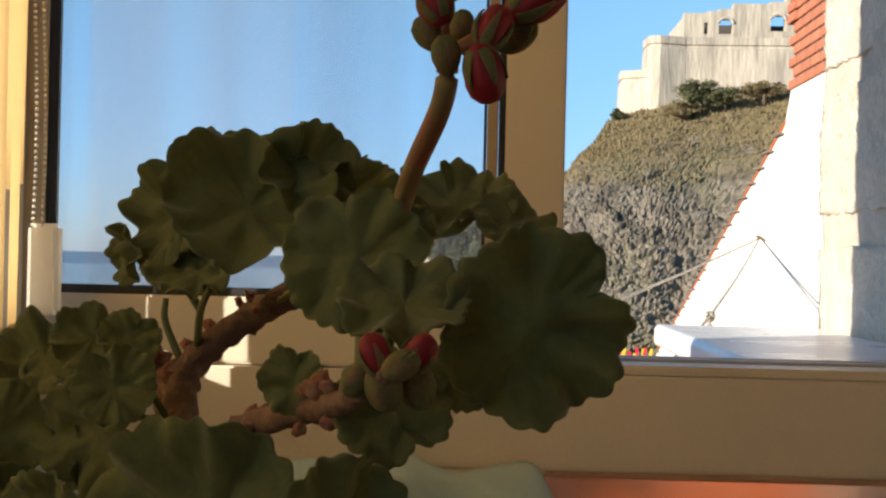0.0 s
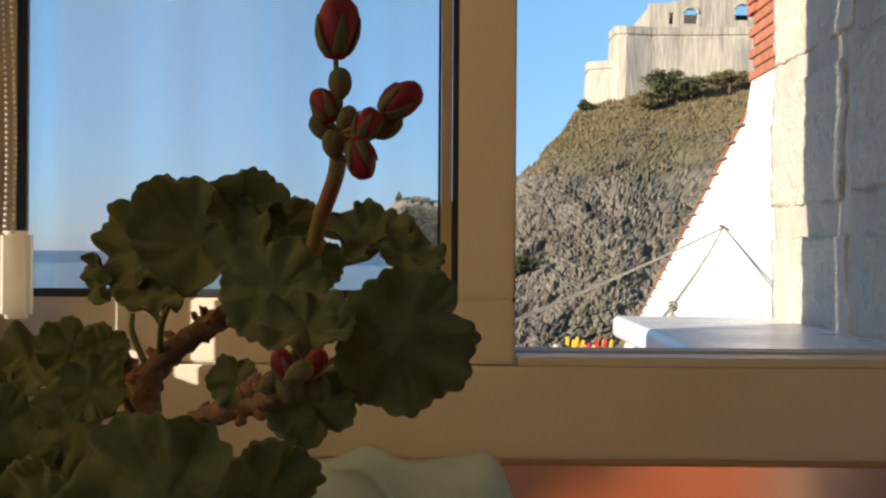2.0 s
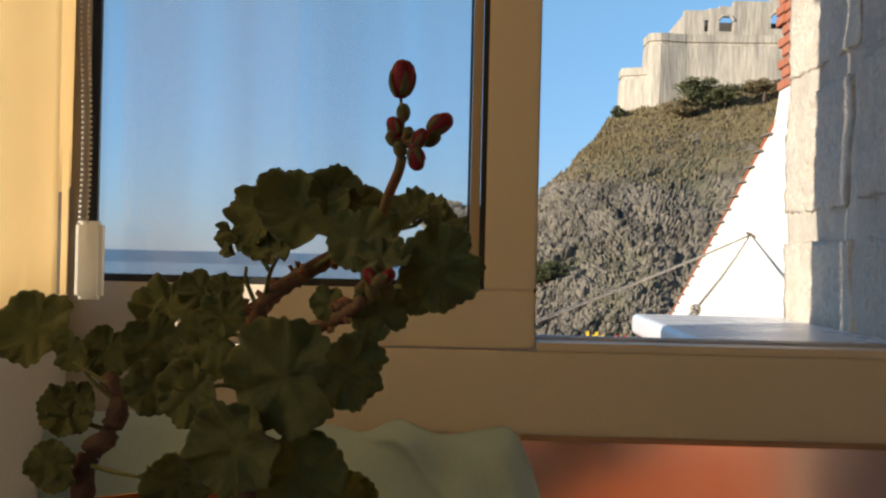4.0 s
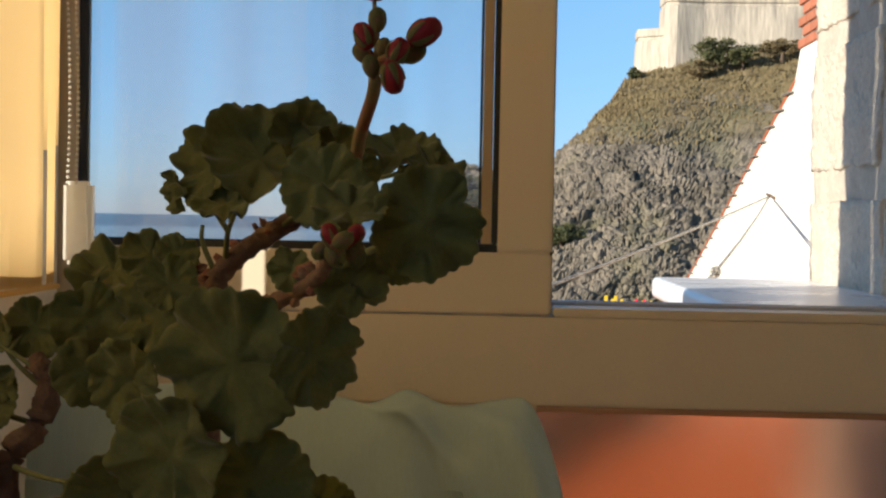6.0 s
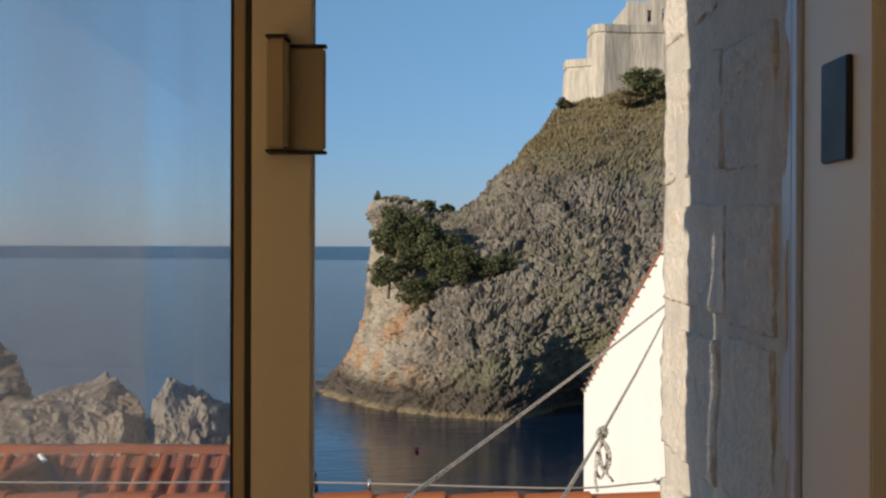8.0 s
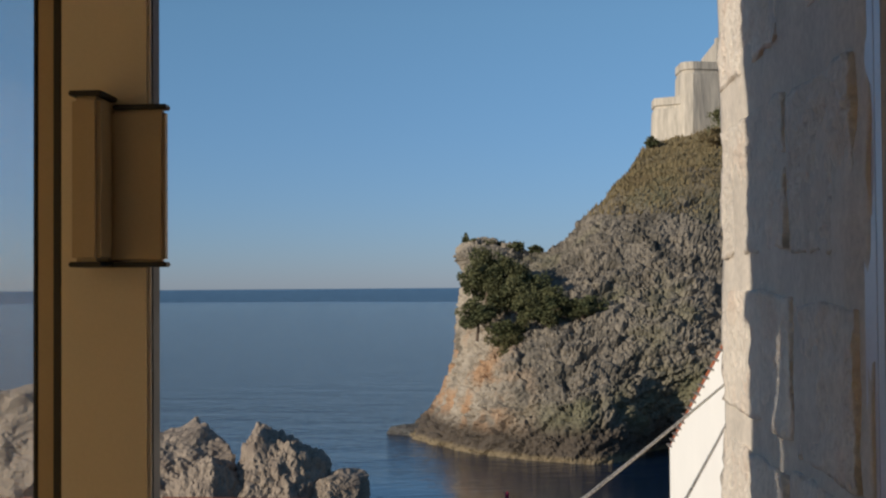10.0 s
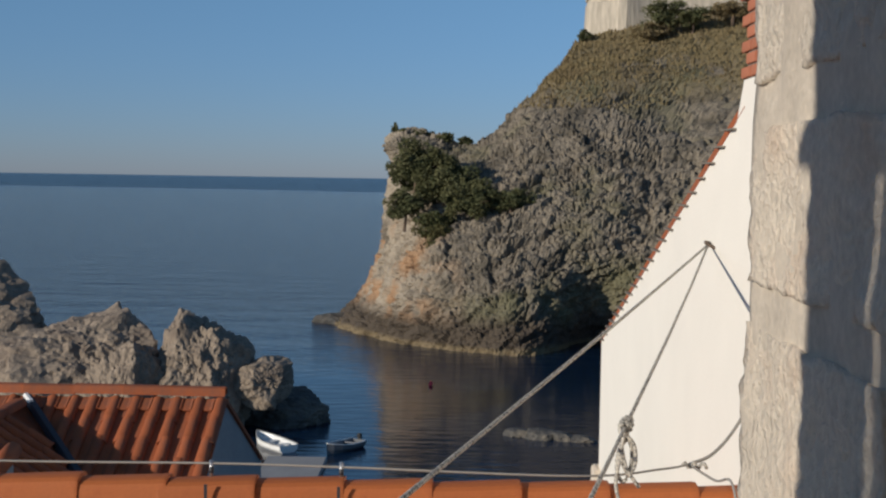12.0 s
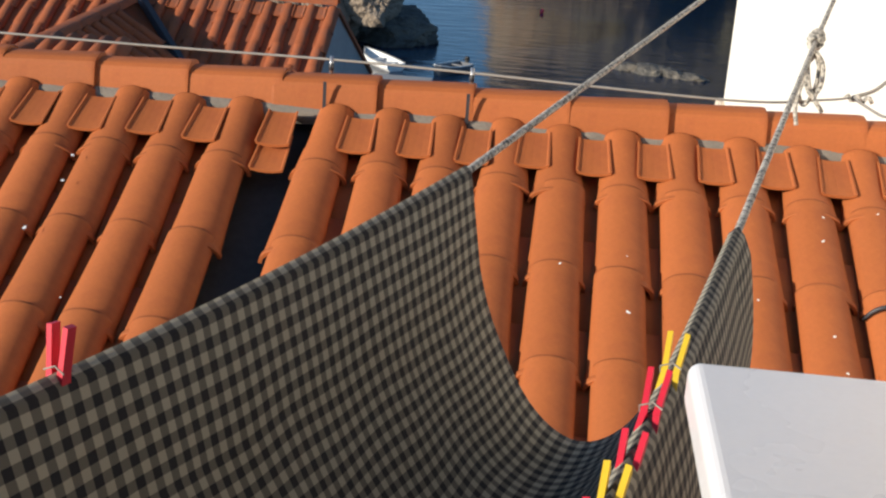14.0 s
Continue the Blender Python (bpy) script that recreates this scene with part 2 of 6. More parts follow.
df_, mx_ = n_.new("ShaderNodeBsdfTranslucent"), n_.new("ShaderNodeMixShader")
df_.inputs["Color"].default_value = (0.9, 0.92, 0.95, 1)
l_.new(mr_.outputs[0], mx_.inputs[0])
l_.new(b_.outputs[0], mx_.inputs[1])
l_.new(df_.outputs[0], mx_.inputs[2])
l_.new(mx_.outputs[0], n_["Material Output"].inputs["Surface"])

# cliff: grey limestone with crevices, ochre scars low on the seaward nose, dry grass on the gentle upper slope
CLIFF = mat("cliff_limestone", (0.27, 0.23, 0.175), 0.95, vary=0.75, scale=0.34, fine=4.5, bump=1.0, dist=0.2, second=(0.095, 0.082, 0.062), mask=0.5)
n_, l_, b_ = nodes_of(CLIFF)
geo_, sep_, tc_, pos_ = (n_.new("ShaderNode" + k) for k in ("NewGeometry", "SeparateXYZ", "TexCoord", "SeparateXYZ"))
l_.new(geo_.outputs["Normal"], sep_.inputs[0])
l_.new(tc_.outputs["Object"], pos_.inputs[0])


base_ = b_.inputs["Base Color"].links[0].from_socket
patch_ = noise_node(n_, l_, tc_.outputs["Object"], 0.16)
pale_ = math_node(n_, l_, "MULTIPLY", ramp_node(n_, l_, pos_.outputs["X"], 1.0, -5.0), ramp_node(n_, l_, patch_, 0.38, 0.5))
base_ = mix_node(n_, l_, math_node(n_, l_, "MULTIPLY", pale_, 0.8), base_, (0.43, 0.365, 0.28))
ochre_ = math_node(n_, l_, "MULTIPLY", math_node(n_, l_, "MULTIPLY", ramp_node(n_, l_, pos_.outputs["X"], 2.0, -3.0), ramp_node(n_, l_, pos_.outputs["Z"], 0.0, -6.0)),
                   ramp_node(n_, l_, noise_node(n_, l_, tc_.outputs["Object"], 0.22), 0.48, 0.58))
base_ = mix_node(n_, l_, ochre_, base_, (0.38, 0.235, 0.13))
grass_ = math_node(n_, l_, "MULTIPLY", ramp_node(n_, l_, pos_.outputs["Z"], 9.0, 14.0), ramp_node(n_, l_, noise_node(n_, l_, tc_.outputs["Object"], 0.25), 0.30, 0.45))
base_ = mix_node(n_, l_, grass_, base_, (0.21, 0.165, 0.08))
moss_ = math_node(n_, l_, "MULTIPLY", ramp_node(n_, l_, noise_node(n_, l_, tc_.outputs["Object"], 0.09), 0.55, 0.66), ramp_node(n_, l_, pos_.outputs["X"], -2.0, 4.0))
base_ = mix_node(n_, l_, math_node(n_, l_, "MULTIPLY", moss_, 0.75), base_, (0.14, 0.135, 0.065))
tide_ = ramp_node(n_, l_, math_node(n_, l_, "ADD", pos_.outputs["Z"], math_node(n_, l_, "MULTIPLY", patch_, 3.0)), -8.6, -10.2)
base_ = mix_node(n_, l_, tide_, base_, (0.085, 0.066, 0.047))
line_ = ramp_node(n_, l_, math_node(n_, l_, "ADD", pos_.outputs["Z"], patch_), -12.45, -12.8)
base_ = mix_node(n_, l_, math_node(n_, l_, "MULTIPLY", line_, 0.7), base_, (0.26, 0.20, 0.11))
l_.new(base_, b_.inputs["Base Color"])

# checked cloth, in its own weave coordinates
CHECK = mat("black_white_checked_cloth", (0.5, 0.5, 0.5), 0.95, vary=0.12, scale=30, fine=800, bump=0.5, dist=0.0012)
n_, l_, b_ = nodes_of(CHECK)
uv_, sp_ = n_.new("ShaderNodeTexCoord"), n_.new("ShaderNodeSeparateXYZ")
l_.new(uv_.outputs["UV"], sp_.inputs[0])
stripes = []
for ax_ in "XY":
    fr_ = math_node(n_, l_, "FRACT", math_node(n_, l_, "MULTIPLY", sp_.outputs[ax_], 1.0), 0.0)
    stripes.append(math_node(n_, l_, "GREATER_THAN", fr_, 0.5))
sum_ = math_node(n_, l_, "ADD", stripes[0], stripes[1])
rp_ = n_.new("ShaderNodeValToRGB")
rp_.color_ramp.interpolation = "CONSTANT"
for p_, c_ in ((0.0, (0.018, 0.018, 0.02, 1)), (0.33, (0.16, 0.145, 0.115, 1)), (0.8, (0.42, 0.38, 0.29, 1))):
    e_ = rp_.color_ramp.elements[0] if p_ == 0 else rp_.color_ramp.elements.new(p_)
    e_.position, e_.color = p_, c_
rp_.color_ramp.elements[-1].color = (0.42, 0.38, 0.29, 1)
l_.new(math_node(n_, l_, "MULTIPLY", sum_, 0.5), rp_.inputs[0])
l_.new(rp_.outputs[0], b_.inputs["Base Color"])


# ---- building helpers ----
def mesh_of(bm, name, material, smooth=False):
    me = bpy.data.meshes.new(name)
    bm.to_mesh(me)
    bm.free()
    me.materials.append(material)
    if smooth:
        for p in me.polygons:
            p.use_smooth = True
    return me


def part(name, bm, material, parent=None, label="", smooth=False):
    ob = new(name, mesh_of(bm, name, material, smooth))
    if parent:
        ob.parent = parent
    return tagged(ob, label) if label else ob


def empty(name, label, category, at=(0, 0, 0), group="", kind=""):
    ob = new(name)
    ob.location = at
    ob.empty_display_size = 0.1
    return tagged(ob, label, category, group, kind)


def add_box(bm, x0, x1, y0, y1, z0, z1, bevel=0.0):
    r = bmesh.ops.create_cube(bm, size=1)
    bmesh.ops.transform(bm, matrix=Matrix.LocRotScale(((x0 + x1) / 2, (y0 + y1) / 2, (z0 + z1) / 2), None, (x1 - x0, y1 - y0, z1 - z0)), verts=r["verts"])
    if bevel:
        es = list({e for v in r["verts"] for e in v.link_edges})
        bmesh.ops.bevel(bm, geom=es, offset=bevel, segments=2, affect="EDGES")
    return bm


def box(x0, x1, y0, y1, z0, z1, bevel=0.0):
    return add_box(bmesh.new(), x0, x1, y0, y1, z0, z1, bevel)


def prism(outline, y0, y1):
    """An outline in x, z, drawn from y0 to y1."""
    bm = bmesh.new()
    a = [bm.verts.new((x, y0, z)) for x, z in outline]
    b = [bm.verts.new((x, y1, z)) for x, z in outline]
    k = len(outline)
    bm.faces.new(a)
    bm.faces.new(b[::-1])
    for i in range(k):
        bm.faces.new((a[i], b[i], b[(i + 1) % k], a[(i + 1) % k]))
    bmesh.ops.recalc_face_normals(bm, faces=bm.faces)
    return bm


def tube(points, radius, sides=8, bm=None, taper=None, twist=0.0):
    """A round bar along a line of points."""
    bm = bm or bmesh.new()
    pts = [Vector(p) for p in points]
    rings = []
    for i, p in enumerate(pts):
        d = (pts[min(i + 1, len(pts) - 1)] - pts[max(i - 1, 0)]).normalized()
        u = d.cross(Vector((0, 0, 1)) if abs(d.z) < 0.9 else Vector((1, 0, 0))).normalized()
        v = d.cross(u)
        r = radius if taper is None else radius + (taper - radius) * i / (len(pts) - 1)
        rings.append([bm.verts.new(p + r * (math.cos(a) * u + math.sin(a) * v)) for a in (2 * math.pi * k / sides for k in range(sides))])
    for a, b in zip(rings, rings[1:]):
        for k in range(sides):
            bm.faces.new((a[k], a[(k + 1) % sides], b[(k + 1) % sides], b[k]))
    bm.faces.new(rings[0][::-1])
    bm.faces.new(rings[-1])
    bmesh.ops.recalc_face_normals(bm, faces=bm.faces)
    return bm


def curve_points(points, steps=8):
    """A smooth line through points."""
    p = [Vector(q) for q in points]
    p = [2 * p[0] - p[1]] + p + [2 * p[-1] - p[-2]]
    out = []
    for i in range(1, len(p) - 2):
        for k in range(steps):
            t = k / steps
            out.append(0.5 * (2 * p[i] + (p[i + 1] - p[i - 1]) * t + (2 * p[i - 1] - 5 * p[i] + 4 * p[i + 1] - p[i + 2]) * t * t
                              + (3 * p[i] - p[i - 1] - 3 * p[i + 1] + p[i + 2]) * t ** 3))
    return out + [p[-2]]


def sheet(rows):
    """A mesh through a grid of points."""
    bm = bmesh.new()
    g = [[bm.verts.new(p) for p in r] for r in rows]
    for a, b in zip(g, g[1:]):
        for k in range(len(a) - 1):
            bm.faces.new((a[k], a[k + 1], b[k + 1], b[k]))
    return bm


def structure(ob, label, category):
    return tagged(ob, label, category, kind="structure")


# ---- room ----
X_LEFT, Y_BACK, Z_TOP = -0.72, -4.2, 2.55
structure(part("floor", box(X_LEFT - 0.1, 3.2, Y_BACK, 0.06, -0.1, 0.0), FLOOR), "worn brown wooden floor of the room", "floor")
structure(part("ceiling", box(X_LEFT - 0.1, 3.2, Y_BACK, 0.06, Z_TOP, Z_TOP + 0.15), PLASTER), "plain plastered ceiling of the room", "ceiling")
structure(part("wall_south", box(X_LEFT - 0.2, 3.2, Y_BACK - 0.15, Y_BACK, 0, Z_TOP), PLASTER), "plain plastered wall behind the room", "wall")
structure(part("wall_east", box(3.2, 3.35, Y_BACK - 0.15, 0.12, 0, Z_TOP), PLASTER), "plain plastered side wall of the room", "wall")
# west wall with a window opening behind the blind
wb = bmesh.new()
add_box(wb, X_LEFT - 0.10, X_LEFT, Y_BACK, -0.022, -0.1, 1.165)
add_box(wb, X_LEFT - 0.10, X_LEFT, Y_BACK, -0.022, 2.40, Z_TOP)
add_box(wb, X_LEFT - 0.10, X_LEFT, Y_BACK, -3.9, 1.165, 2.40)
add_box(wb, X_LEFT - 0.10, X_LEFT, -0.117, -0.022, 1.165, 1.33)
add_box(wb, X_LEFT - 0.10, X_LEFT, -0.124, -0.022, 1.33, 2.40)
structure(part("wall_west", wb, PLASTER), "plastered side wall with a window behind a yellow blind", "wall")
# north wall round the sea window
nb = bmesh.new()
add_box(nb, X_LEFT - 0.10, -0.020, -0.02, 0.06, -0.1, 0.955)
add_box(nb, 0.800, 3.2, -0.02, 0.06, -0.1, 0.955)
add_box(nb, -0.020, 0.800, -0.02, 0.06, -0.1, 0.30)
add_box(nb, X_LEFT - 0.10, 3.2, -0.02, 0.06, 2.42, Z_TOP)
add_box(nb, 0.82, 3.2, -0.02, 0.12, 0.955, 2.42)
add_box(nb, X_LEFT - 0.10, -0.795, -0.02, 0.06, 0.955, 2.42)
structure(part("wall_north", nb, PLASTER), "plastered wall round the sea window", "wall")
hb = bmesh.new()
add_box(hb, X_LEFT - 0.10, 3.2, -0.02, 0.06, -6.0, -0.1)
# unseen upper storey, added to keep the sun off the pier's top
add_box(hb, X_LEFT - 0.10, 3.2, Y_BACK, 0.06, 2.71, 5.2)
structure(part("house_wall", hb, STONE), "stone wall of the house below the window, with an unseen upper storey added for its shadow", "wall")

# ---- sea window: fixed frame, sliding sash, jamb ----
win = empty("window_1", "cream aluminium sliding window, one sash closed and one side open to the sea", "window", (0, 0, 1.0), kind="structure")


def wpart(name, bm, material, label="", smooth=False, parent=None):
    ob = part(name, bm, material, parent or win, label, smooth)
    if not parent:
        ob.matrix_parent_inverse = Matrix.Translation((0, 0, -1.0))
    return ob


sb = bmesh.new()
add_box(sb, -0.790, 0.0, 0.0, 0.030, 1.100, 1.190, 0.003)
add_box(sb, -0.790, 0.0, 0.0, 0.030, 2.300, 2.385, 0.003)
add_box(sb, -0.790, -0.700, 0.0, 0.030, 1.190, 2.300, 0.003)
add_box(sb, -0.080, 0.0, 0.0, 0.008, 1.190, 2.300, 0.003)
add_box(sb, -0.080, -0.004, 0.0081, 0.030, 1.190, 2.300, 0.001)
sash = wpart("sash_frame", sb, FRAME)
gb = bmesh.new()
add_box(gb, -0.700, -0.080, 0.006, 0.020, 1.190, 1.202, 0.002)
add_box(gb, -0.700, -0.080, 0.006, 0.020, 2.288, 2.300, 0.002)
add_box(gb, -0.700, -0.686, 0.006, 0.020, 1.202, 2.288, 0.002)
add_box(gb, -0.089, -0.080, 0.006, 0.020, 1.202, 2.288, 0.002)
add_box(gb, -0.109, -0.105, 0.012, 0.022, 1.202, 2.288, 0.001)
wpart("glazing_seal", gb, SEAL, "black rubber glazing seal")
ib = bmesh.new()
add_box(ib, -0.1045, -0.0895, 0.012, 0.022, 1.202, 2.288, 0.001)
# the bronze colour imitates the frame mirrored in the spacer
wpart("spacer_bar", ib, FRAME_DARK, "spacer bar inside the pane, bronze colour standing for the frame's reflection")
glass = wpart("pane", box(-0.690, -0.090, 0.024, 0.030, 1.196, 2.294), GLASS, "clear, slightly dirty pane with pale vertical streaks standing for reflected light")
glass.visible_shadow = False
# handle on the sash stile: a folded bronze pull
hb = bmesh.new()
add_box(hb, -0.055, -0.030, -0.046, 0.0, 1.965, 2.106, 0.004)
add_box(hb, -0.0305, 0.017, -0.014, -0.001, 1.965, 2.098, 0.003)
wpart("sash_handle", hb, FRAME_DARK, "folded bronze pull handle")
eb = bmesh.new()
for z0, dz in ((1.961, 0.0), (2.098, 0.008)):
    add_box(eb, -0.0565, -0.0285, -0.0475, 0.0, z0 + dz, z0 + dz + 0.0045, 0.001)
    add_box(eb, -0.0285, 0.0185, -0.0155, 0.0, z0, z0 + 0.0045, 0.001)
wpart("handle_end_cap", eb, SEAL, "dark end caps of the handle")
eb = box(-0.0035, 0.0005, 0.0085, 0.030, 1.105, 2.38, 0.0005)
wpart("edge_seal", eb, SEAL, "dark brush seal along the sash edge")
# fixed frame: bottom profile in steps, tracks, jamb, head
bb = bmesh.new()
add_box(bb, -0.80, 0.815, -0.0145, 0.060, 0.9695, 1.098, 0.003)
add_box(bb, -0.80, 0.815, -0.016, 0.060, 0.962, 0.969, 0.002)
add_box(bb, 0.003, 0.720, -0.0115, 0.058, 1.0985, 1.112, 0.002)
wpart("bottom_frame", bb, FRAME)
tb = bmesh.new()
for y0 in (0.066, 0.105):
    add_box(tb, -0.80, 0.72, y0, y0 + 0.018, 1.060, 1.116, 0.002)
add_box(tb, -0.80, 0.72, 0.060, 0.130, 1.040, 1.075, 0.002)
wpart("sliding_track", tb, TRACK, "grey metal sliding tracks")
jb = bmesh.new()
add_box(jb, 0.722, 0.815, -0.016, 0.300, 1.098, 2.30, 0.003)
wpart("jamb_profile", jb, FRAME)
jb = bmesh.new()
add_box(jb, 0.712, 0.722, 0.300, 0.330, 1.10, 2.34, 0.002)
add_box(jb, 0.716, 0.800, 0.345, 0.400, 1.10, 2.34, 0.002)
add_box(jb, 0.722, 0.800, 0.300, 0.345, 1.10, 2.34, 0.002)
wpart("outer_jamb_track", jb, TRACK, "pale grey outer track of the jamb")
wpart("head_profile", box(-0.80, 0.815, -0.016, 0.130, 2.386, 2.42, 0.003), FRAME)
lb = bmesh.new()
add_box(lb, 0.712, 0.7225, 0.060, 0.176, 1.962, 2.104, 0.002)
wpart("latch_plate", lb, SEAL, "black latch plate")

# parapet below the window: lacquered panel, trim, cloth heap
panel = empty("frosted_glass_panel", "stippled frosted glass panel below the window, the orange roof glowing through", "panel", (0.4, -0.03, 0.3))
for nm, bm_, m_ in (("pane", box(-0.019, 0.799, -0.030, -0.024, 0.305, 0.972, 0.001), PANEL),
                    ("edge_trim", box(-0.048, -0.021, -0.048, -0.021, 0.30, 0.958, 0.003), FRAME),
                    ("base", box(-0.048, 0.815, -0.050, -0.021, 0.0, 0.299, 0.003), FRAME)):
    o = part(nm, bm_, m_, panel)
    o.matrix_parent_inverse = Matrix.Translation((-0.4, 0.03, -0.3))
    if nm == "pane":
        o.visible_shadow = False
structure(part("window_parapet", box(-0.80, -0.049, -0.04, -0.021, 0.0, 0.955), PLASTER), "plain parapet under the window", "wall")

# blind, its chain and clip
blind = empty("roller_blind", "sunlit yellow fabric roller blind on the side window", "blind", (-0.74, -0.9, 1.0))


def bpart(name, bm, material, label="", smooth=False):
    o = part(name, bm, material, blind, label, smooth)
    o.matrix_parent_inverse = Matrix.Translation((0.74, 0.9, -1.0))
    return o


# the last strip is added only to block sun leaking onto the pier
for ya_, yb_, nm_, za_ in ((-2.1, -0.190, "fabric", 1.140), (-0.168, -0.119, "side_strip", 1.140), (-0.1895, -0.1685, "seam_strip", 1.32), (-0.1185, -0.1065, "edge_strip", 1.33)):
    fab = [[(-0.685 + 0.012 * math.sin(y * 21) * (0.4 + 0.6 * (2.4 - z) / 1.5) + 0.01 * math.sin(y * 9 + 1), y, z) for z in np.linspace(za_, 2.40, 12)] for y in np.linspace(ya_, yb_, 60)]
    fb = sheet(fab)
    bmesh.ops.solidify(fb, geom=fb.faces[:], thickness=0.0015)
    bpart(nm_, fb, BLIND, smooth=True)
bpart("bottom_hem", tube([(-0.685, y, 1.136) for y in np.linspace(-2.1, -0.125, 12)], 0.004, 8), BLIND, "folded fabric hem", True)
bpart("roller", tube([(-0.685, -2.1, 2.42), (-0.685, -0.10, 2.42)], 0.022, 12), FRAME, "", True)
cb = bmesh.new()
for xx, yy in ((-0.684, -0.095), (-0.668, -0.108)):
    for k in range(150):
        z = 1.24 + k * 0.0078
        r = bmesh.ops.create_icosphere(cb, subdivisions=1, radius=0.0027)
        bmesh.ops.translate(cb, verts=r["verts"], vec=(xx + 0.004 * math.sin(k * 0.09), yy, z))
bpart("bead_chain", cb, CLIP, "white bead chain", True)
bpart("chain_clip", box(-0.684, -0.644, -0.112, -0.088, 1.165, 1.281, 0.006), CLIP, "milky plastic chain clip")

# ---- outside the window: ledge, stone pier, drying rack ----
def rounded_box(x0, x1, y0, y1, z0, z1, r):
    bm = box(x0, x1, y0, y1, z0, z1)
    bmesh.ops.bevel(bm, geom=bm.edges[:], offset=r, segments=5, affect="EDGES", profile=0.5)
    return bm


structure(part("ledge", rounded_box(0.312, 0.7095, 0.145, 1.435, 1.045, 1.098, 0.014), SLABM), "smooth white ledge along the stone pier", "ledge")


def rough_block(x0, x1, y0, y1, z0, z1, seed, rough=0.014, cuts=5, corner=0.06):
    """A stone with worn corners and an uneven, pitted face."""
    rnd = random.Random(seed)
    bm = box(x0, x1, y0, y1, z0, z1)
    bmesh.ops.bevel(bm, geom=bm.edges[:], offset=min(x1 - x0, y1 - y0, z1 - z0) * corner, segments=3, affect="EDGES")
    bmesh.ops.subdivide_edges(bm, edges=[e for e in bm.edges if e.calc_length() > 0.05], cuts=cuts, use_grid_fill=True)
    off = Vector((rnd.uniform(0, 50), rnd.uniform(0, 50), seed * 3.1))
    for v in bm.verts:
        for fr, am in ((6, 0.8), (19, 0.6), (48, 0.42)):
            p = v.co * fr + off
            v.co += Vector((noise.noise(p), noise.noise(p + Vector((9, 0, 0))), noise.noise(p + Vector((0, 9, 0))))) * rough * am
    return bm


pier = structure(empty("stone_pier", "", "", (0.9, 0.9, 0.9)), "rough pale limestone pier beside the window, its edge in the sun", "wall")
pb = box(0.7145, 1.30, 0.36, 1.455, -0.3, 3.60)
bmesh.ops.subdivide_edges(pb, edges=[e for e in pb.edges if abs((e.verts[0].co - e.verts[1].co).x) < 0.01], cuts=60, use_grid_fill=True)
for v in pb.verts:
    v.co += Vector((0.010 * noise.noise(v.co * 9) + 0.004 * noise.noise(v.co * 40), 0.010 * noise.noise(v.co * 11 + Vector((4, 0, 0))), 0))
pc = part("core", pb, PIER_MORTAR, pier, "pale grey mortar joints", True)
pc.matrix_parent_inverse = Matrix.Translation((-0.9, -0.9, -0.9))
rnd = random.Random(4)
for z0, z1 in ((0.82, 1.325), (1.345, 1.680), (1.695, 1.945), (1.975, 2.245), (2.285, 2.66), (2.68, 3.08), (3.10, 3.50)):
    seam = 0.80 + rnd.uniform(-0.035, 0.035)
    for y0, y1 in ((0.40, seam), (seam, 1.485 + rnd.uniform(-0.02, 0.015))):
        dz = rnd.uniform(-0.03, 0.03) if y0 < 0.5 else 0.0
        o = part("stone", rough_block(0.711 + rnd.uniform(-0.003, 0.002), 1.28, y0 + 0.008, y1 - 0.008, z0 + 0.004 + dz, z1 - 0.004 + dz, rnd.randint(1, 999), 0.010, 30, 0.06), STONE, pier, smooth=True)
        o.matrix_parent_inverse = Matrix.Translation((-0.9, -0.9, -0.9))

rack = empty("drying_rack_bar", "grey metal bar of the washing line below the window", "rack", (-0.4, 0.78, 1.05))
for nm, bm_ in (("bar", box(-1.2, 0.311, 0.765, 0.797, 1.036, 1.062, 0.004)), ("bracket", box(-1.0, -0.97, 0.13, 0.765, 1.038, 1.058, 0.003))):
    o = part(nm, bm_, TRACK, rack)
    o.matrix_parent_inverse = Matrix.Translation((0.4, -0.78, -1.05))

# ---- white gable house with its brick chimney ----
gable = empty("white_house", "white rendered gable house in full sun", "house", (2.3, 9, -6))
gz = lambda y: 0.08 + (14.1 - y) * 0.324
gm = bmesh.new()
prof = [(14.2, -14.0), (14.2, gz(14.2)), (10.5, gz(10.5)), (7.55, gz(7.55)), (7.38, 2.44), (4.6, 2.44), (1.45, 2.44), (1.45, -14.0)]
a_ = [gm.verts.new((2.0, y, z)) for y, z in prof]
b2_ = [gm.verts.new((9.0, y, z)) for y, z in prof]
gm.faces.new(a_)
gm.faces.new(b2_[::-1])
for i in range(len(prof)):
    gm.faces.new((a_[i], b2_[i], b2_[(i + 1) % len(prof)], a_[(i + 1) % len(prof)]))
bmesh.ops.recalc_face_normals(gm, faces=gm.faces)


def under(parent, ob):
    ob.parent = parent
    ob.matrix_parent_inverse = parent.matrix_world.inverted() if parent.parent else Matrix.Translation(-parent.location)
    return ob


bpy.context.view_layer.update()
under(gable, part("wall", gm, WHITEWASH))
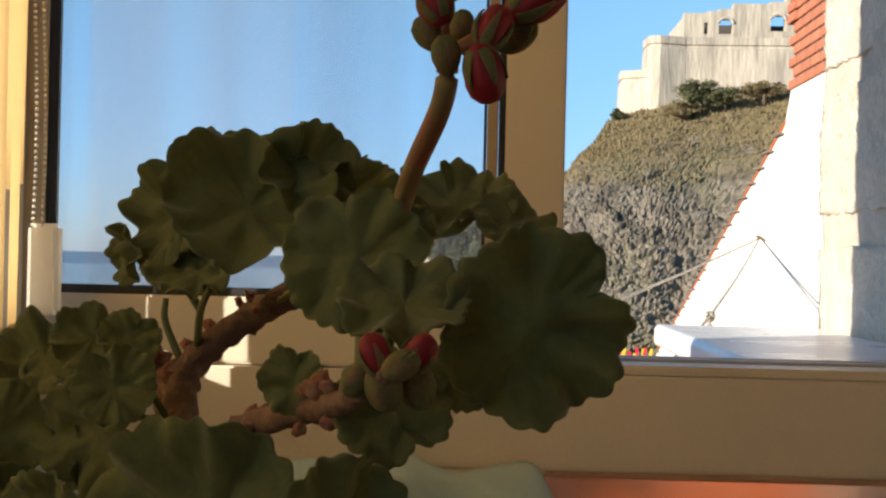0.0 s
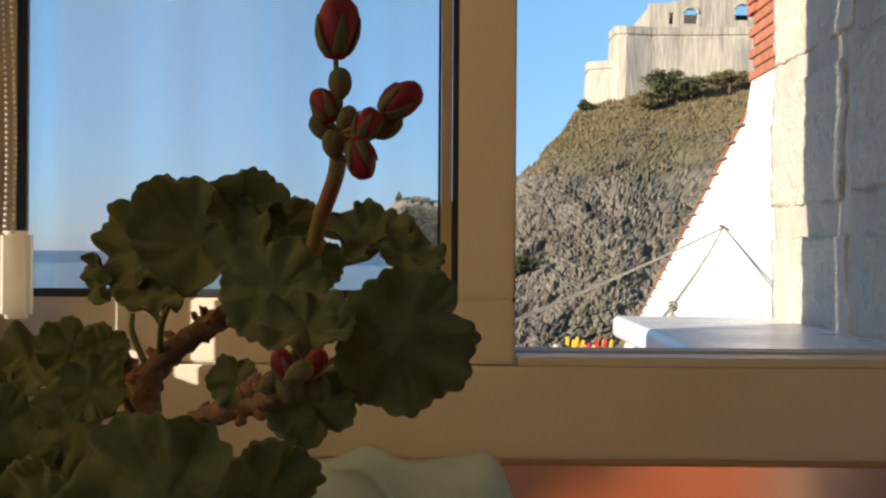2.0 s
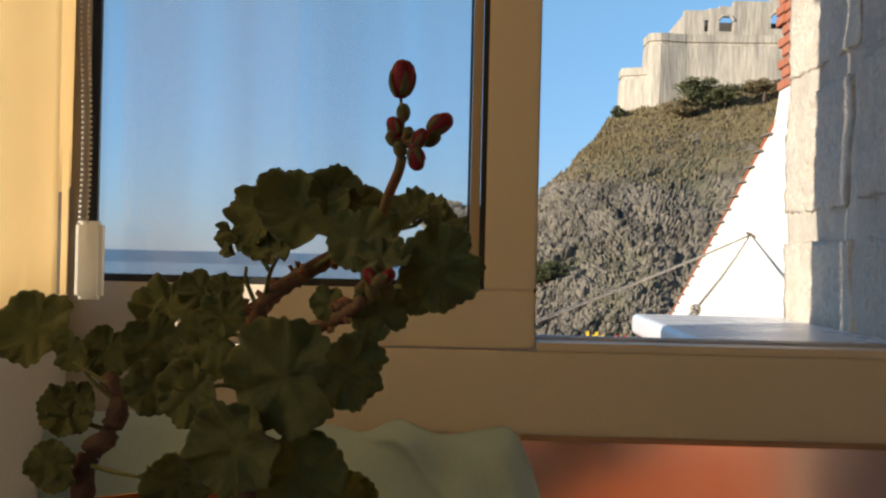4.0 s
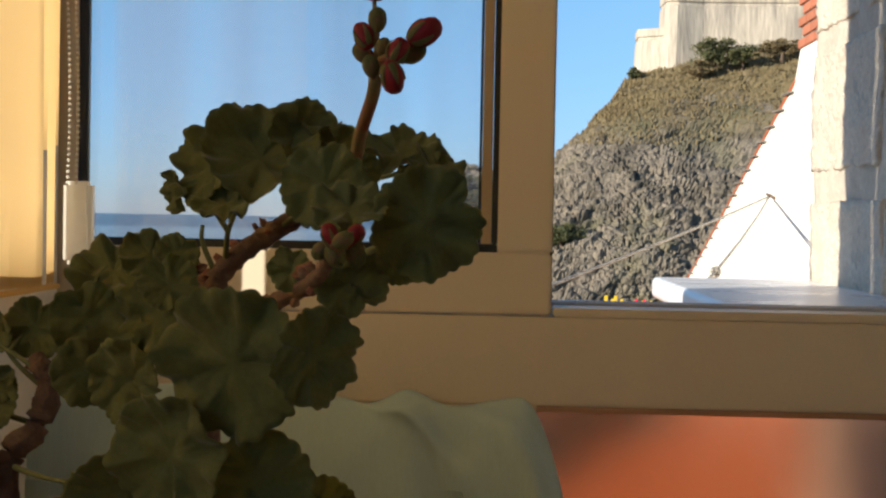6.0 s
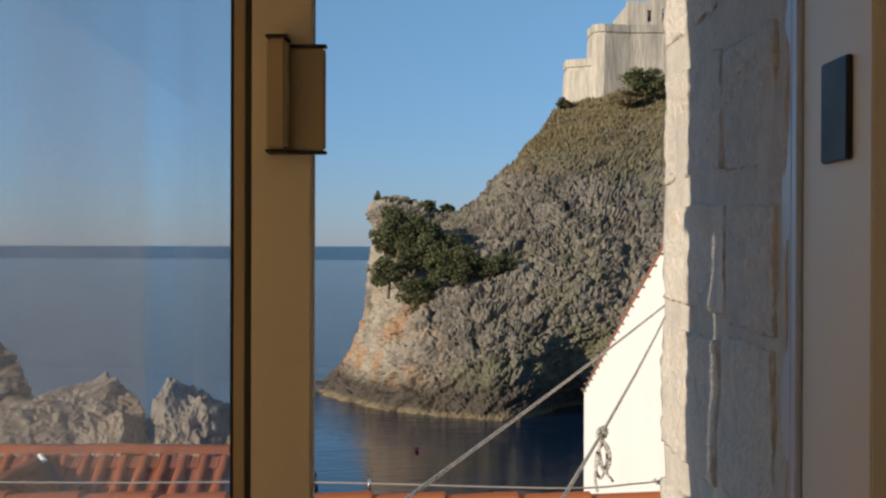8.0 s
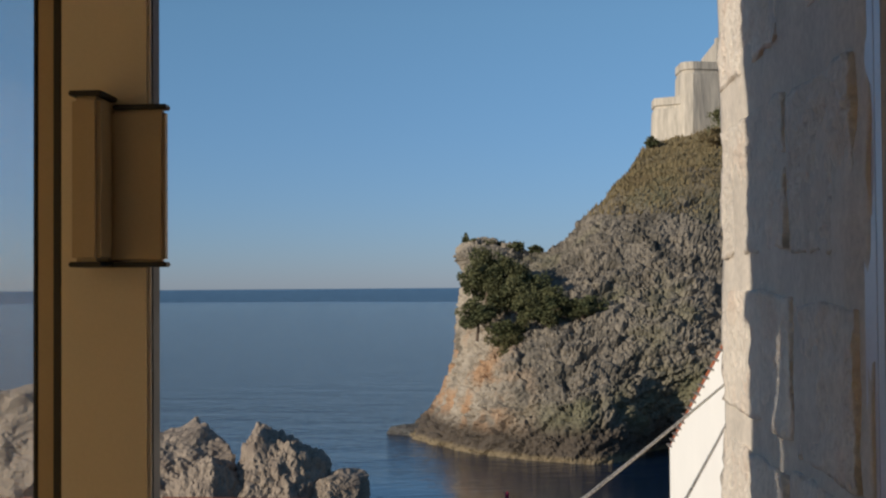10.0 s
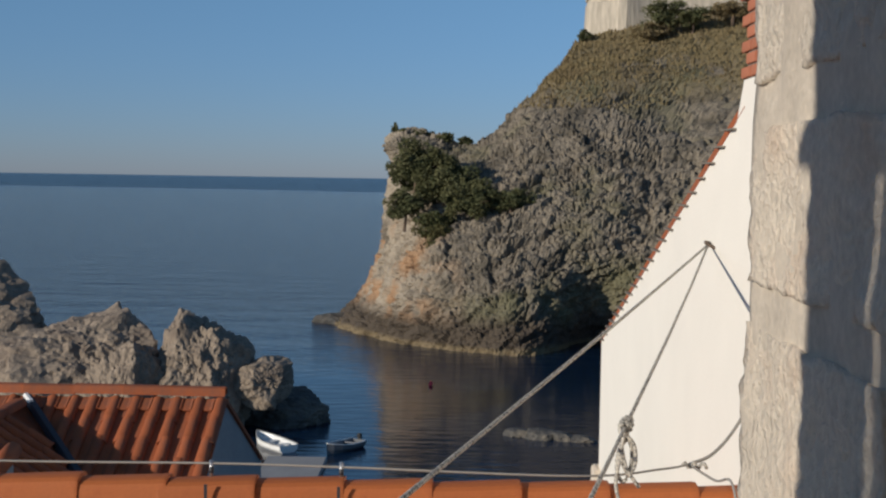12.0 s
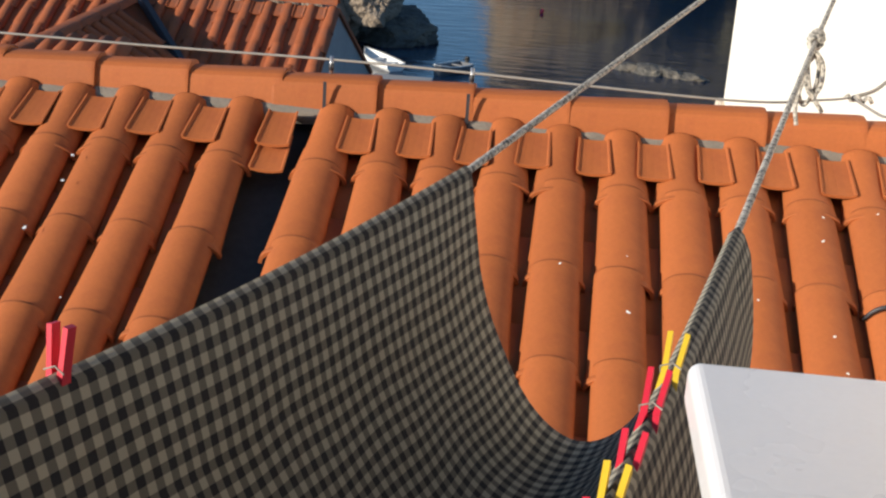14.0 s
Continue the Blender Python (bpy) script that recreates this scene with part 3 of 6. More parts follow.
# verge: a broken grey mortar line with red tile ends
for k in range(22):
    y = 14.25 - k * 0.305
    under(gable, part("verge_mortar", box(1.965, 2.2, y - 0.30, y - 0.01, gz(y - 0.15) + 0.0, gz(y - 0.15) + 0.012, 0.002), MORTAR))
for k in range(24):
    y = 14.3 - k * 0.29
    o = under(gable, part("verge_tile", tube([(2.012, y, gz(y) + 0.014), (2.012, y - 0.285, gz(y - 0.285) + 0.016)], 0.014, 8), TILE_OLD))
under(gable, part("corner_stone", rough_block(1.93, 2.2, 14.0, 14.32, -1.62, -1.35, 77, 0.02, 3), STONE))
under(gable, part("roof", prism([(1.9, 0), (9.2, 0), (9.2, 0.12), (1.9, 0.12)], 0, 1), TILE_OLD)).matrix_basis = Matrix.Translation((0.15, 14.3, gz(14.3) + 0.02)) @ Matrix.Rotation(math.atan(-0.324), 4, "X") @ Matrix.Diagonal((1, -7.0, 1, 1))
chim = under(gable, part("chimney", box(2.015, 2.7, 6.02, 7.36, 2.44, 4.6), MORTAR, None, "grey mortar of the brick chimney"))
BR = mesh_of(box(-0.0, 0.10, 0.0, 0.235, 0.0, 0.062, 0.004), "brick", BRICK)
for r in range(26):
    y = 6.0 + (0.12 if r % 2 else 0.0)
    z = 2.452 + r * 0.076
    out = 0.0
    while y < 7.30:
        o = new("brick", BR)
        o.location = (2.0, y, z)
        o.parent = chim
        o.matrix_parent_inverse = Matrix.Identity(4)
        y += 0.247
    for xx in (2.05, 2.3):
        o = new("brick", BR)
        o.matrix_basis = Matrix.Translation((xx + 0.22, 7.27 + (0.075 if r in (6, 7, 11, 12) else 0) , z)) @ Matrix.Rotation(radians(90), 4, "Z")
        o.parent = chim
for r in (6, 7, 11, 12):
    o = new("brick", BR)
    o.location = (1.985, 7.25, 2.452 + r * 0.076)
    o.parent = chim

# ---- near tiled roof ----
PITCH = radians(20)
roof = empty("near_tiled_roof", "terracotta barrel-tiled roof with a mortared ridge and one tile missing", "roof", (0, 5.59, 0.3))
EV = 4.9                                               # length of the slope


def on_roof(x, s, up=0.0):
    """A place on the slope, s metres down from the ridge."""
    return Vector((x, 5.50 - s * math.cos(PITCH) - up * math.sin(PITCH), 0.262 - s * math.sin(PITCH) + up * math.cos(PITCH)))


db = bmesh.new()
q_ = [on_roof(-9, -0.05, -0.04), on_roof(1.93, -0.05, -0.04), on_roof(1.93, EV, -0.04), on_roof(-9, EV, -0.04)]
t_ = [db.verts.new(p) for p in q_]
u_ = [db.verts.new(p - Vector((0, 0, 0.15))) for p in q_]
db.faces.new(t_), db.faces.new(u_[::-1])
for i in range(4):
    db.faces.new((t_[i], u_[i], u_[(i + 1) % 4], t_[(i + 1) % 4]))
bmesh.ops.recalc_face_normals(db, faces=db.faces)
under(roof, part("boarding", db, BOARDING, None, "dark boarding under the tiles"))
under(roof, part("back_slope", prism([(-9, 0), (1.93, 0), (1.93, 0.1), (-9, 0.1)], 0, 1), TILE_OLD)).matrix_basis = Matrix.Translation((0, 5.66, 0.20)) @ Matrix.Rotation(-PITCH, 4, "X") @ Matrix.Diagonal((1, 4, 1, 1))
under(roof, part("house_below", box(-9, 1.9, 1.5, 8.8, -14, -1.6), STONE, None, "stone walls under the roof"))


def barrel(name, length, widths, rise, thick, flip=False, material=TILE, seg=10, lip=0.0, power=0.8):
    """A half-round tile along -y from 0; widths: (share of the length, width)."""
    bm = bmesh.new()
    rows = []
    stops = sorted({f for f, _ in widths} | ({0.02, 0.5, 0.90, 0.935, 0.945, 0.955, 0.985} if lip else set()))
    wide = max(w for _, w in widths)
    for f in stops:
        w = float(np.interp(f, [k[0] for k in widths], [k[1] for k in widths])) / 2 + (lip if f > 0.95 else 0)
        rr = rise * (0.8 + 0.2 * w / (wide / 2)) + (lip if f > 0.95 else 0)
        outer, inner = [], []
        for k in range(seg + 1):
            a = math.pi * k / seg
            c, s = math.cos(a), math.sin(a) ** power if 0 < k < seg else 0.0
            sg = -1 if flip else 1
            outer.append(bm.verts.new((w * c, -length * f, sg * rr * s)))
            inner.append(bm.verts.new(((w - thick) * c, -length * f, sg * max(rr - thick, 0) * s)))
        rows.append((outer, inner))
    for (o0, i0), (o1, i1) in zip(rows, rows[1:]):
        for k in range(seg):
            bm.faces.new((o0[k], o0[k + 1], o1[k + 1], o1[k]))
            bm.faces.new((i0[k + 1], i0[k], i1[k], i1[k + 1]))
        for k in (0, seg):
            bm.faces.new((o0[k], i0[k], i1[k], o1[k]))
    for o, i in (rows[0], rows[-1]):
        for k in range(seg):
            bm.faces.new((o[k], o[k + 1], i[k + 1], i[k]))
    bmesh.ops.recalc_face_normals(bm, faces=bm.faces)
    me = mesh_of(bm, name, material, True)
    for p in me.polygons:
        p.use_smooth = abs(p.normal.y) < 0.6
    return me


def shaped(name, outline, y_stops, scales, material=TILE):
    """A closed outline in x, z drawn along -y; scales widen it along the way."""
    bm = bmesh.new()
    rings = [[bm.verts.new((x * s, -y, z * s2)) for x, z in outline] for y, (s, s2) in zip(y_stops, scales)]
    k = len(outline)
    for a, b in zip(rings, rings[1:]):
        for i in range(k):
            bm.faces.new((a[i], a[(i + 1) % k], b[(i + 1) % k], b[i]))
    bm.faces.new(rings[0]), bm.faces.new(rings[-1][::-1])
    bmesh.ops.recalc_face_normals(bm, faces=bm.faces)
    return mesh_of(bm, name, material)


COVER = barrel("cover_tile", 0.56, ((0, 0.186), (0.6, 0.198), (1, 0.216)), 0.070, 0.014, lip=0.007, seg=16, power=1.0)
COVER_TOP = barrel("cover_tile", 0.44, ((0, 0.160), (0.4, 0.172), (0.75, 0.198), (1, 0.218)), 0.071, 0.014, lip=0.007, seg=16, power=1.0)
PAN = barrel("pan_tile", 0.54, ((0, 0.185), (1, 0.150)), 0.050, 0.014, flip=True)
# short flat closers under the ridge, with turned-up edges
PAN_TOP = shaped("pan_tile", [(-0.069, 0.019), (-0.062, 0.020), (-0.055, 0.012), (-0.03, 0.009), (0.0, 0.008), (0.03, 0.009), (0.055, 0.012), (0.062, 0.020), (0.069, 0.019), (0.064, 0.004), (0.03, -0.004), (0, -0.006), (-0.03, -0.004), (-0.064, 0.004)],
                 (0.0, 0.235, 0.240), ((0.92, 1), (1.03, 1), (1.0, 0.9)))
COL, EXPO = 0.239, 0.495
tilt = Matrix.Rotation(PITCH, 4, "X")
rnd = random.Random(11)


def lay(mesh, x, s, up, lift, yaw=0.0):
    o = new(mesh.name, mesh)
    o.parent = roof
    o.matrix_parent_inverse = Matrix.Translation(-roof.location)
    o.matrix_basis = Matrix.Translation(on_roof(x, s, up)) @ tilt @ Matrix.Rotation(lift, 4, "X") @ Matrix.Rotation(yaw, 4, "Z")
    return o


for c in range(-15, 8):
    x = 0.222 + COL * c + (0.095 if c < -5 else 0.0)      # the columns beyond the gap have crept together
    if x > 1.80 or c == -5:
        continue
    for r in range(-1, 8):
        if r > 5 and c < -9:
            continue
        j = rnd.uniform(-0.012, 0.012)
        s0 = 0.0 if r < 0 else 0.44 - 0.06 + EXPO * r
        lay(COVER_TOP if r < 0 else COVER, x + rnd.uniform(-0.006, 0.006), s0 + j, 0.042 + (0.004 if r < 0 else 0.0), radians(2.8), rnd.uniform(-0.02, 0.02))
        xp = x + COL / 2 + (0.055 if c == -6 else 0.0)
        if c == -6 and r < 0:
            lay(PAN_TOP, xp + 0.004, 0.20, 0.050, radians(-1.0))
        if xp < 1.84 and not (c == -6 and r >= 0):
            lay(PAN_TOP if r < 0 else PAN, xp, (0.064 if r < 0 else 0.16 + EXPO * r) + j, 0.045 + (0.036 if r < 0 else 0.012), radians(-1.0 if r < 0 else 2.0), rnd.uniform(-0.015, 0.015))
ridge_line = [(-0.108, 0.0), (-0.101, 0.045), (-0.090, 0.092), (-0.080, 0.114), (-0.060, 0.127), (-0.03, 0.133), (0.0, 0.134), (0.03, 0.133), (0.060, 0.127), (0.080, 0.114), (0.090, 0.092), (0.101, 0.045), (0.108, 0.0), (0.088, 0.0), (0.070, 0.10), (0.0, 0.116), (-0.070, 0.10), (-0.088, 0.0)]
RIDGE = shaped("ridge_tile", ridge_line, (0.0, 0.012, 0.433, 0.445), ((0.96, 0.97), (0.98, 0.99), (1.05, 1.05), (1.04, 1.035)))
for k in range(26):
    o = new("ridge_tile", RIDGE)
    o.parent = roof
    o.matrix_parent_inverse = Matrix.Translation(-roof.location)
    o.matrix_basis = Matrix.Translation((1.80 - 0.402 * k, 5.585 + rnd.uniform(-0.010, 0.010), 0.325 + rnd.uniform(-0.005, 0.005))) @ Matrix.Rotation(radians(90), 4, "Z") @ Matrix.Rotation(radians(-1.5), 4, "X") @ Matrix.Rotation(rnd.uniform(-0.022, 0.022), 4, "Z") @ Matrix.Translation((0, 0.40, 0))
mb = sheet([[(x, 5.47 + 0.012 * noise.noise(Vector((x * 5, 0, 0))), 0.265), (x, 5.446 + 0.014 * noise.noise(Vector((x * 7, 3, 0))), 0.296 + 0.010 * noise.noise(Vector((x * 9, 5, 0)))), (x, 5.456 + 0.012 * noise.noise(Vector((x * 11, 8, 0))), 0.326 + 0.008 * noise.noise(Vector((x * 13, 5, 0)))), (x, 5.50, 0.350)] for x in np.linspace(-8.5, 1.85, 500)])
under(roof, part("ridge_mortar", mb, MORTAR, None, "grey bedding mortar", True))
# white droppings and chips on the tiles
rnd = random.Random(21)
for k in range(44):
    x = 1.85 - abs(rnd.gauss(0, 0.75)) if k % 3 else rnd.uniform(-4, 1.8)
    col = round((x - 0.222) / COL)
    xx = 0.222 + COL * col + rnd.uniform(-0.03, 0.03)
    if col == -5 or xx > 1.78:
        continue
    sz = rnd.uniform(0.002, 0.007)
    sp = bmesh.new()
    bmesh.ops.create_circle(sp, cap_ends=True, segments=9, radius=sz)
    for v in sp.verts:
        v.co *= 1 + 0.6 * noise.noise(v.co * 160 + Vector((k * 3.1, 0, 0)))
    lift = 0.042 + 0.070 * math.sqrt(max(0.0, 1 - ((xx - 0.222 - COL * col) / 0.094) ** 2)) + 0.012
    o = under(roof, part("dropping", sp, HULL_WHITE))
    o.matrix_basis = Matrix.Translation(on_roof(xx, rnd.uniform(0.45, 2.3), lift)) @ tilt @ Matrix.Rotation(rnd.uniform(0, 6), 4, "Z") @ Matrix.Diagonal((1, rnd.uniform(1, 2.2), 1, 1))
band = [on_roof(1.418 + 0.108 * math.cos(a), 0.99, 0.045 + 0.086 * math.sin(a)) for a in np.linspace(0.1, math.pi - 0.1, 14)]
under(roof, part("cable_band", tube(band, 0.008, 6), LEAD, None, "dark band holding the cable to a tile", True))
under(roof, part("flashing", tube([on_roof(1.89, s, 0.05) for s in np.linspace(-0.15, EV, 14)], 0.06, 6), LEAD, None, "dark metal flashing along the wall"))


# ---- geranium on its stand ----
LEAF = mat("geranium_leaf", (0.245, 0.25, 0.085), 0.75, vary=0.25, scale=40, fine=500, bump=0.35, dist=0.0012, second=(0.18, 0.20, 0.08), mask=0.55, per_object=0.25, translucent=0.5)
n_, l_, b_ = nodes_of(LEAF)
b_.inputs["Sheen Weight"].default_value, b_.inputs["Sheen Roughness"].default_value = 0.5, 0.35
uv_, sp_ = n_.new("ShaderNodeTexCoord"), n_.new("ShaderNodeSeparateXYZ")
l_.new(uv_.outputs["UV"], sp_.inputs[0])
tri_ = math_node(n_, l_, "PINGPONG", sp_.outputs["X"], 0.5)
vein_ = ramp_node(n_, l_, math_node(n_, l_, "MULTIPLY", tri_, math_node(n_, l_, "ADD", sp_.outputs["Y"], 0.15)), 0.035, 0.008)
base_ = b_.inputs["Base Color"].links[0].from_socket
base_ = mix_node(n_, l_, math_node(n_, l_, "MULTIPLY", vein_, 0.35), base_, (0.24, 0.255, 0.11))
l_.new(base_, b_.inputs["Base Color"])
for k_ in n_:
    if k_.type == "BSDF_TRANSLUCENT":
        l_.new(base_, k_.inputs["Color"])
STALK = mat("green_stalk", (0.16, 0.17, 0.06), 0.7, vary=0.2, scale=60, fine=600, bump=0.2, dist=0.0004, translucent=0.15)
PEDUN = mat("reddish_stalk", (0.26, 0.20, 0.08), 0.65, vary=0.2, scale=50, fine=700, bump=0.3, dist=0.0005, second=(0.30, 0.10, 0.06), mask=0.5, translucent=0.2)
WOODY = mat("brown_woody_stem", (0.14, 0.075, 0.048), 0.85, vary=0.35, scale=70, fine=400, bump=0.8, dist=0.0015, second=(0.21, 0.125, 0.07), mask=0.55)
BRACT = mat("dry_reddish_bract", (0.26, 0.09, 0.05), 0.85, vary=0.35, scale=120, fine=600, bump=0.4, dist=0.0008, second=(0.34, 0.21, 0.11), mask=0.5)
PETAL = mat("red_petal", (0.27, 0.008, 0.014), 0.6, vary=0.3, scale=150, fine=900, bump=0.3, dist=0.0004, translucent=0.2)
SEPAL = mat("hairy_green_sepal", (0.17, 0.16, 0.05), 0.8, vary=0.3, scale=160, fine=1500, bump=0.5, dist=0.0004, second=(0.24, 0.12, 0.06), mask=0.6, translucent=0.25)
TOP_LEAVES = [
    (-0.1680, -1.4400, 1.2626, 0.0213, -30, 10, 150, 0.34),
    (-0.1550, -1.4350, 1.2716, 0.0142, -20, 35, 200, 0.32),
    (-0.1790, -1.4250, 1.2726, 0.0124, -10, -15, 170, 0.3),
    (-0.1950, -1.4050, 1.2596, 0.0165, -10, -35, 120, 0.28),
    (-0.1850, -1.4200, 1.2456, 0.0130, -55, -10, 175, 0.2),
    (-0.2080, -1.4000, 1.2506, 0.0088, 10, -50, 60, 0.35),
    (-0.1500, -1.4300, 1.2756, 0.0103, -60, 25, 250, 0.2),
    (-0.1160, -1.4500, 1.2640, 0.0150, -58, 10, 200, 0.28),
    (-0.1035, -1.4600, 1.2595, 0.0110, -50, 30, 230, 0.2),
    (-0.1430, -1.4200, 1.2676, 0.0115, -30, 0, 180, 0.15),
]
FRONT_LEAVES = [
    (-0.1010, -1.5500, 1.2410, 0.0164, 5, 12, 120, 0.2),
    (-0.1320, -1.5350, 1.2510, 0.0133, 0, -10, 190, 0.12),
    (-0.1220, -1.5580, 1.2440, 0.0107, -48, 5, 180, 0.2),
    (-0.1500, -1.4800, 1.2240, 0.0081, 0, -15, 170, 0.15),
    (-0.1270, -1.5050, 1.2210, 0.0120, -15, 10, 30, 0.15),
    (-0.1120, -1.5000, 1.2290, 0.0087, 10, 20, 60, 0.2),
    (-0.1280, -1.4900, 1.2570, 0.0088, 10, 20, 150, 0.2),
]
LOW_LEAVES = [
    (-0.1640, -1.5050, 1.1950, 0.0253, 8, -12, 85, 0.1),
    (-0.1370, -1.5200, 1.1990, 0.0158, 4, 38, 250, 0.12),
    (-0.1850, -1.5000, 1.1640, 0.0212, 10, -20, 20, 0.2),
    (-0.1590, -1.4950, 1.1540, 0.0197, 8, 15, 340, 0.15),
    (-0.2160, -1.4000, 1.2000, 0.0187, 0, -25, 100, 0.15),
    (-0.2090, -1.4100, 1.2140, 0.0117, -20, 10, 200, 0.2),
    (-0.2250, -1.3900, 1.1920, 0.0105, 0, -60, 90, 0.2),
]
SIDE_LEAVES = [
    (-0.2530, -1.3350, 1.2140, 0.0200, -50, -5, 180, 0.26),
    (-0.2300, -1.3600, 1.2230, 0.0127, -30, 10, 150, 0.2),
    (-0.2160, -1.3700, 1.2240, 0.0097, -30, 20, 150, 0.2),
    (-0.3160, -1.3600, 1.2020, 0.0226, -30, -10, 170, 0.22),
    (-0.2720, -1.3800, 1.1930, 0.0137, 0, 0, 160, 0.15),
    (-0.2480, -1.3900, 1.1980, 0.0155, -10, 20, 200, 0.2),
    (-0.2440, -1.4000, 1.1780, 0.0146, 5, 15, 100, 0.15),
    (-0.2190, -1.4300, 1.1790, 0.0164, 10, -20, 60, 0.2),
]
BASE_LEAVES = [
    (-0.2860, -1.4000, 1.1650, 0.0139, -20, 10, 180, 0.3),
    (-0.2890, -1.4100, 1.1400, 0.0131, 10, 0, 90, 0.2),
    (-0.2810, -1.4000, 1.1720, 0.0086, 0, 10, 180, 0.2),
    (-0.2900, -1.3800, 1.1930, 0.0110, 10, -20, 140, 0.2),
    (-0.2190, -1.4500, 1.1400, 0.0170, 15, 10, 60, 0.2),
    (-0.1440, -1.4400, 1.1320, 0.0143, -10, 15, 20, 0.2),
]
TRUNK = [(-0.1950, -1.4300, 1.0930), (-0.1930, -1.4300, 1.1260), (-0.1900, -1.4200, 1.1690), (-0.1960, -1.3900, 1.2030), (-0.1970, -1.3750, 1.2150), (-0.1870, -1.3750, 1.2260), (-0.1710, -1.3850, 1.2360), (-0.1560, -1.4000, 1.2440)]
TRUNK_FORK = [(-0.1970, -1.3850, 1.2020), (-0.2110, -1.3600, 1.2170), (-0.2160, -1.3600, 1.2210), (-0.2230, -1.3550, 1.2230)]
TRUNK_LEFT = [(-0.2730, -1.4000, 1.0840), (-0.2770, -1.4000, 1.1130), (-0.2760, -1.4000, 1.1410), (-0.2660, -1.3950, 1.1550), (-0.2630, -1.3900, 1.1720), (-0.2710, -1.3850, 1.1790)]
SIDE_SHOOT = [(-0.1730, -1.4200, 1.2050), (-0.1580, -1.4500, 1.2120), (-0.1430, -1.4900, 1.2190), (-0.1330, -1.5300, 1.2260), (-0.1250, -1.5600, 1.2350)]
PEDUNCLE = [(-0.1520, -1.4400, 1.2420), (-0.1350, -1.4750, 1.2470), (-0.1280, -1.4950, 1.2580), (-0.1230, -1.5200, 1.2680), (-0.1170, -1.5450, 1.2780), (-0.1160, -1.5500, 1.2870)]
TWIGS = [[(-0.2620, -1.3900, 1.1670), (-0.2780, -1.3850, 1.1780), (-0.2880, -1.3800, 1.1890)], [(-0.2630, -1.3900, 1.1720), (-0.2730, -1.3900, 1.1800), (-0.2900, -1.3800, 1.1870)], [(-0.2660, -1.3950, 1.1550), (-0.2830, -1.4000, 1.1610), (-0.2930, -1.4100, 1.1650)], [(-0.2750, -1.4000, 1.1390), (-0.2560, -1.4200, 1.1390), (-0.2420, -1.4300, 1.1390)], [(-0.2000, -1.3700, 1.2180), (-0.2050, -1.3700, 1.2300), (-0.2050, -1.3700, 1.2370)], [(-0.1940, -1.3750, 1.2240), (-0.1880, -1.4000, 1.2350), (-0.1810, -1.4200, 1.2430)], [(-0.2520, -1.3450, 1.2050), (-0.2590, -1.3400, 1.2100), (-0.2580, -1.3350, 1.2150)], [(-0.2630, -1.3900, 1.1770), (-0.2550, -1.3900, 1.1860), (-0.2480, -1.3900, 1.1940)], [(-0.1710, -1.3850, 1.2360), (-0.1420, -1.4300, 1.2510), (-0.1160, -1.4500, 1.2580)], [(-0.1420, -1.4900, 1.2190), (-0.1210, -1.5200, 1.2310), (-0.1070, -1.5450, 1.2360)], [(-0.1900, -1.4200, 1.1690), (-0.1710, -1.4700, 1.1780), (-0.1590, -1.5000, 1.1910)]]
BUDS = [
    (-0.1170, -1.5450, 1.3110, 0.0079, 2, 1),
    (-0.1160, -1.5480, 1.2980, 0.0039, 0, 0),
    (-0.1180, -1.5650, 1.2910, 0.0045, -25, 0.8),
    (-0.1190, -1.5600, 1.2870, 0.0034, -40, 0),
    (-0.1160, -1.5650, 1.2830, 0.0034, -10, 0),
    (-0.1090, -1.5650, 1.2870, 0.0045, 25, 0.7),
    (-0.1020, -1.5600, 1.2930, 0.0057, 55, 1),
    (-0.1050, -1.5550, 1.2880, 0.0042, 50, 0),
    (-0.1100, -1.5660, 1.2800, 0.0051, 165, 1),
    (-0.1140, -1.5500, 1.2900, 0.0031, 10, 0),
]
LOW_BUDS = [
    (-0.1250, -1.5750, 1.2370, 0.0042, -25, 0.6),
    (-0.1190, -1.5720, 1.2370, 0.0044, 35, 0.6),
    (-0.1240, -1.5720, 1.2320, 0.0045, 160, 0),
    (-0.1190, -1.5680, 1.2320, 0.0045, 170, 0.3),
    (-0.1280, -1.5700, 1.2330, 0.0037, 220, 0),
    (-0.1210, -1.5800, 1.2360, 0.0036, 60, 0),
]


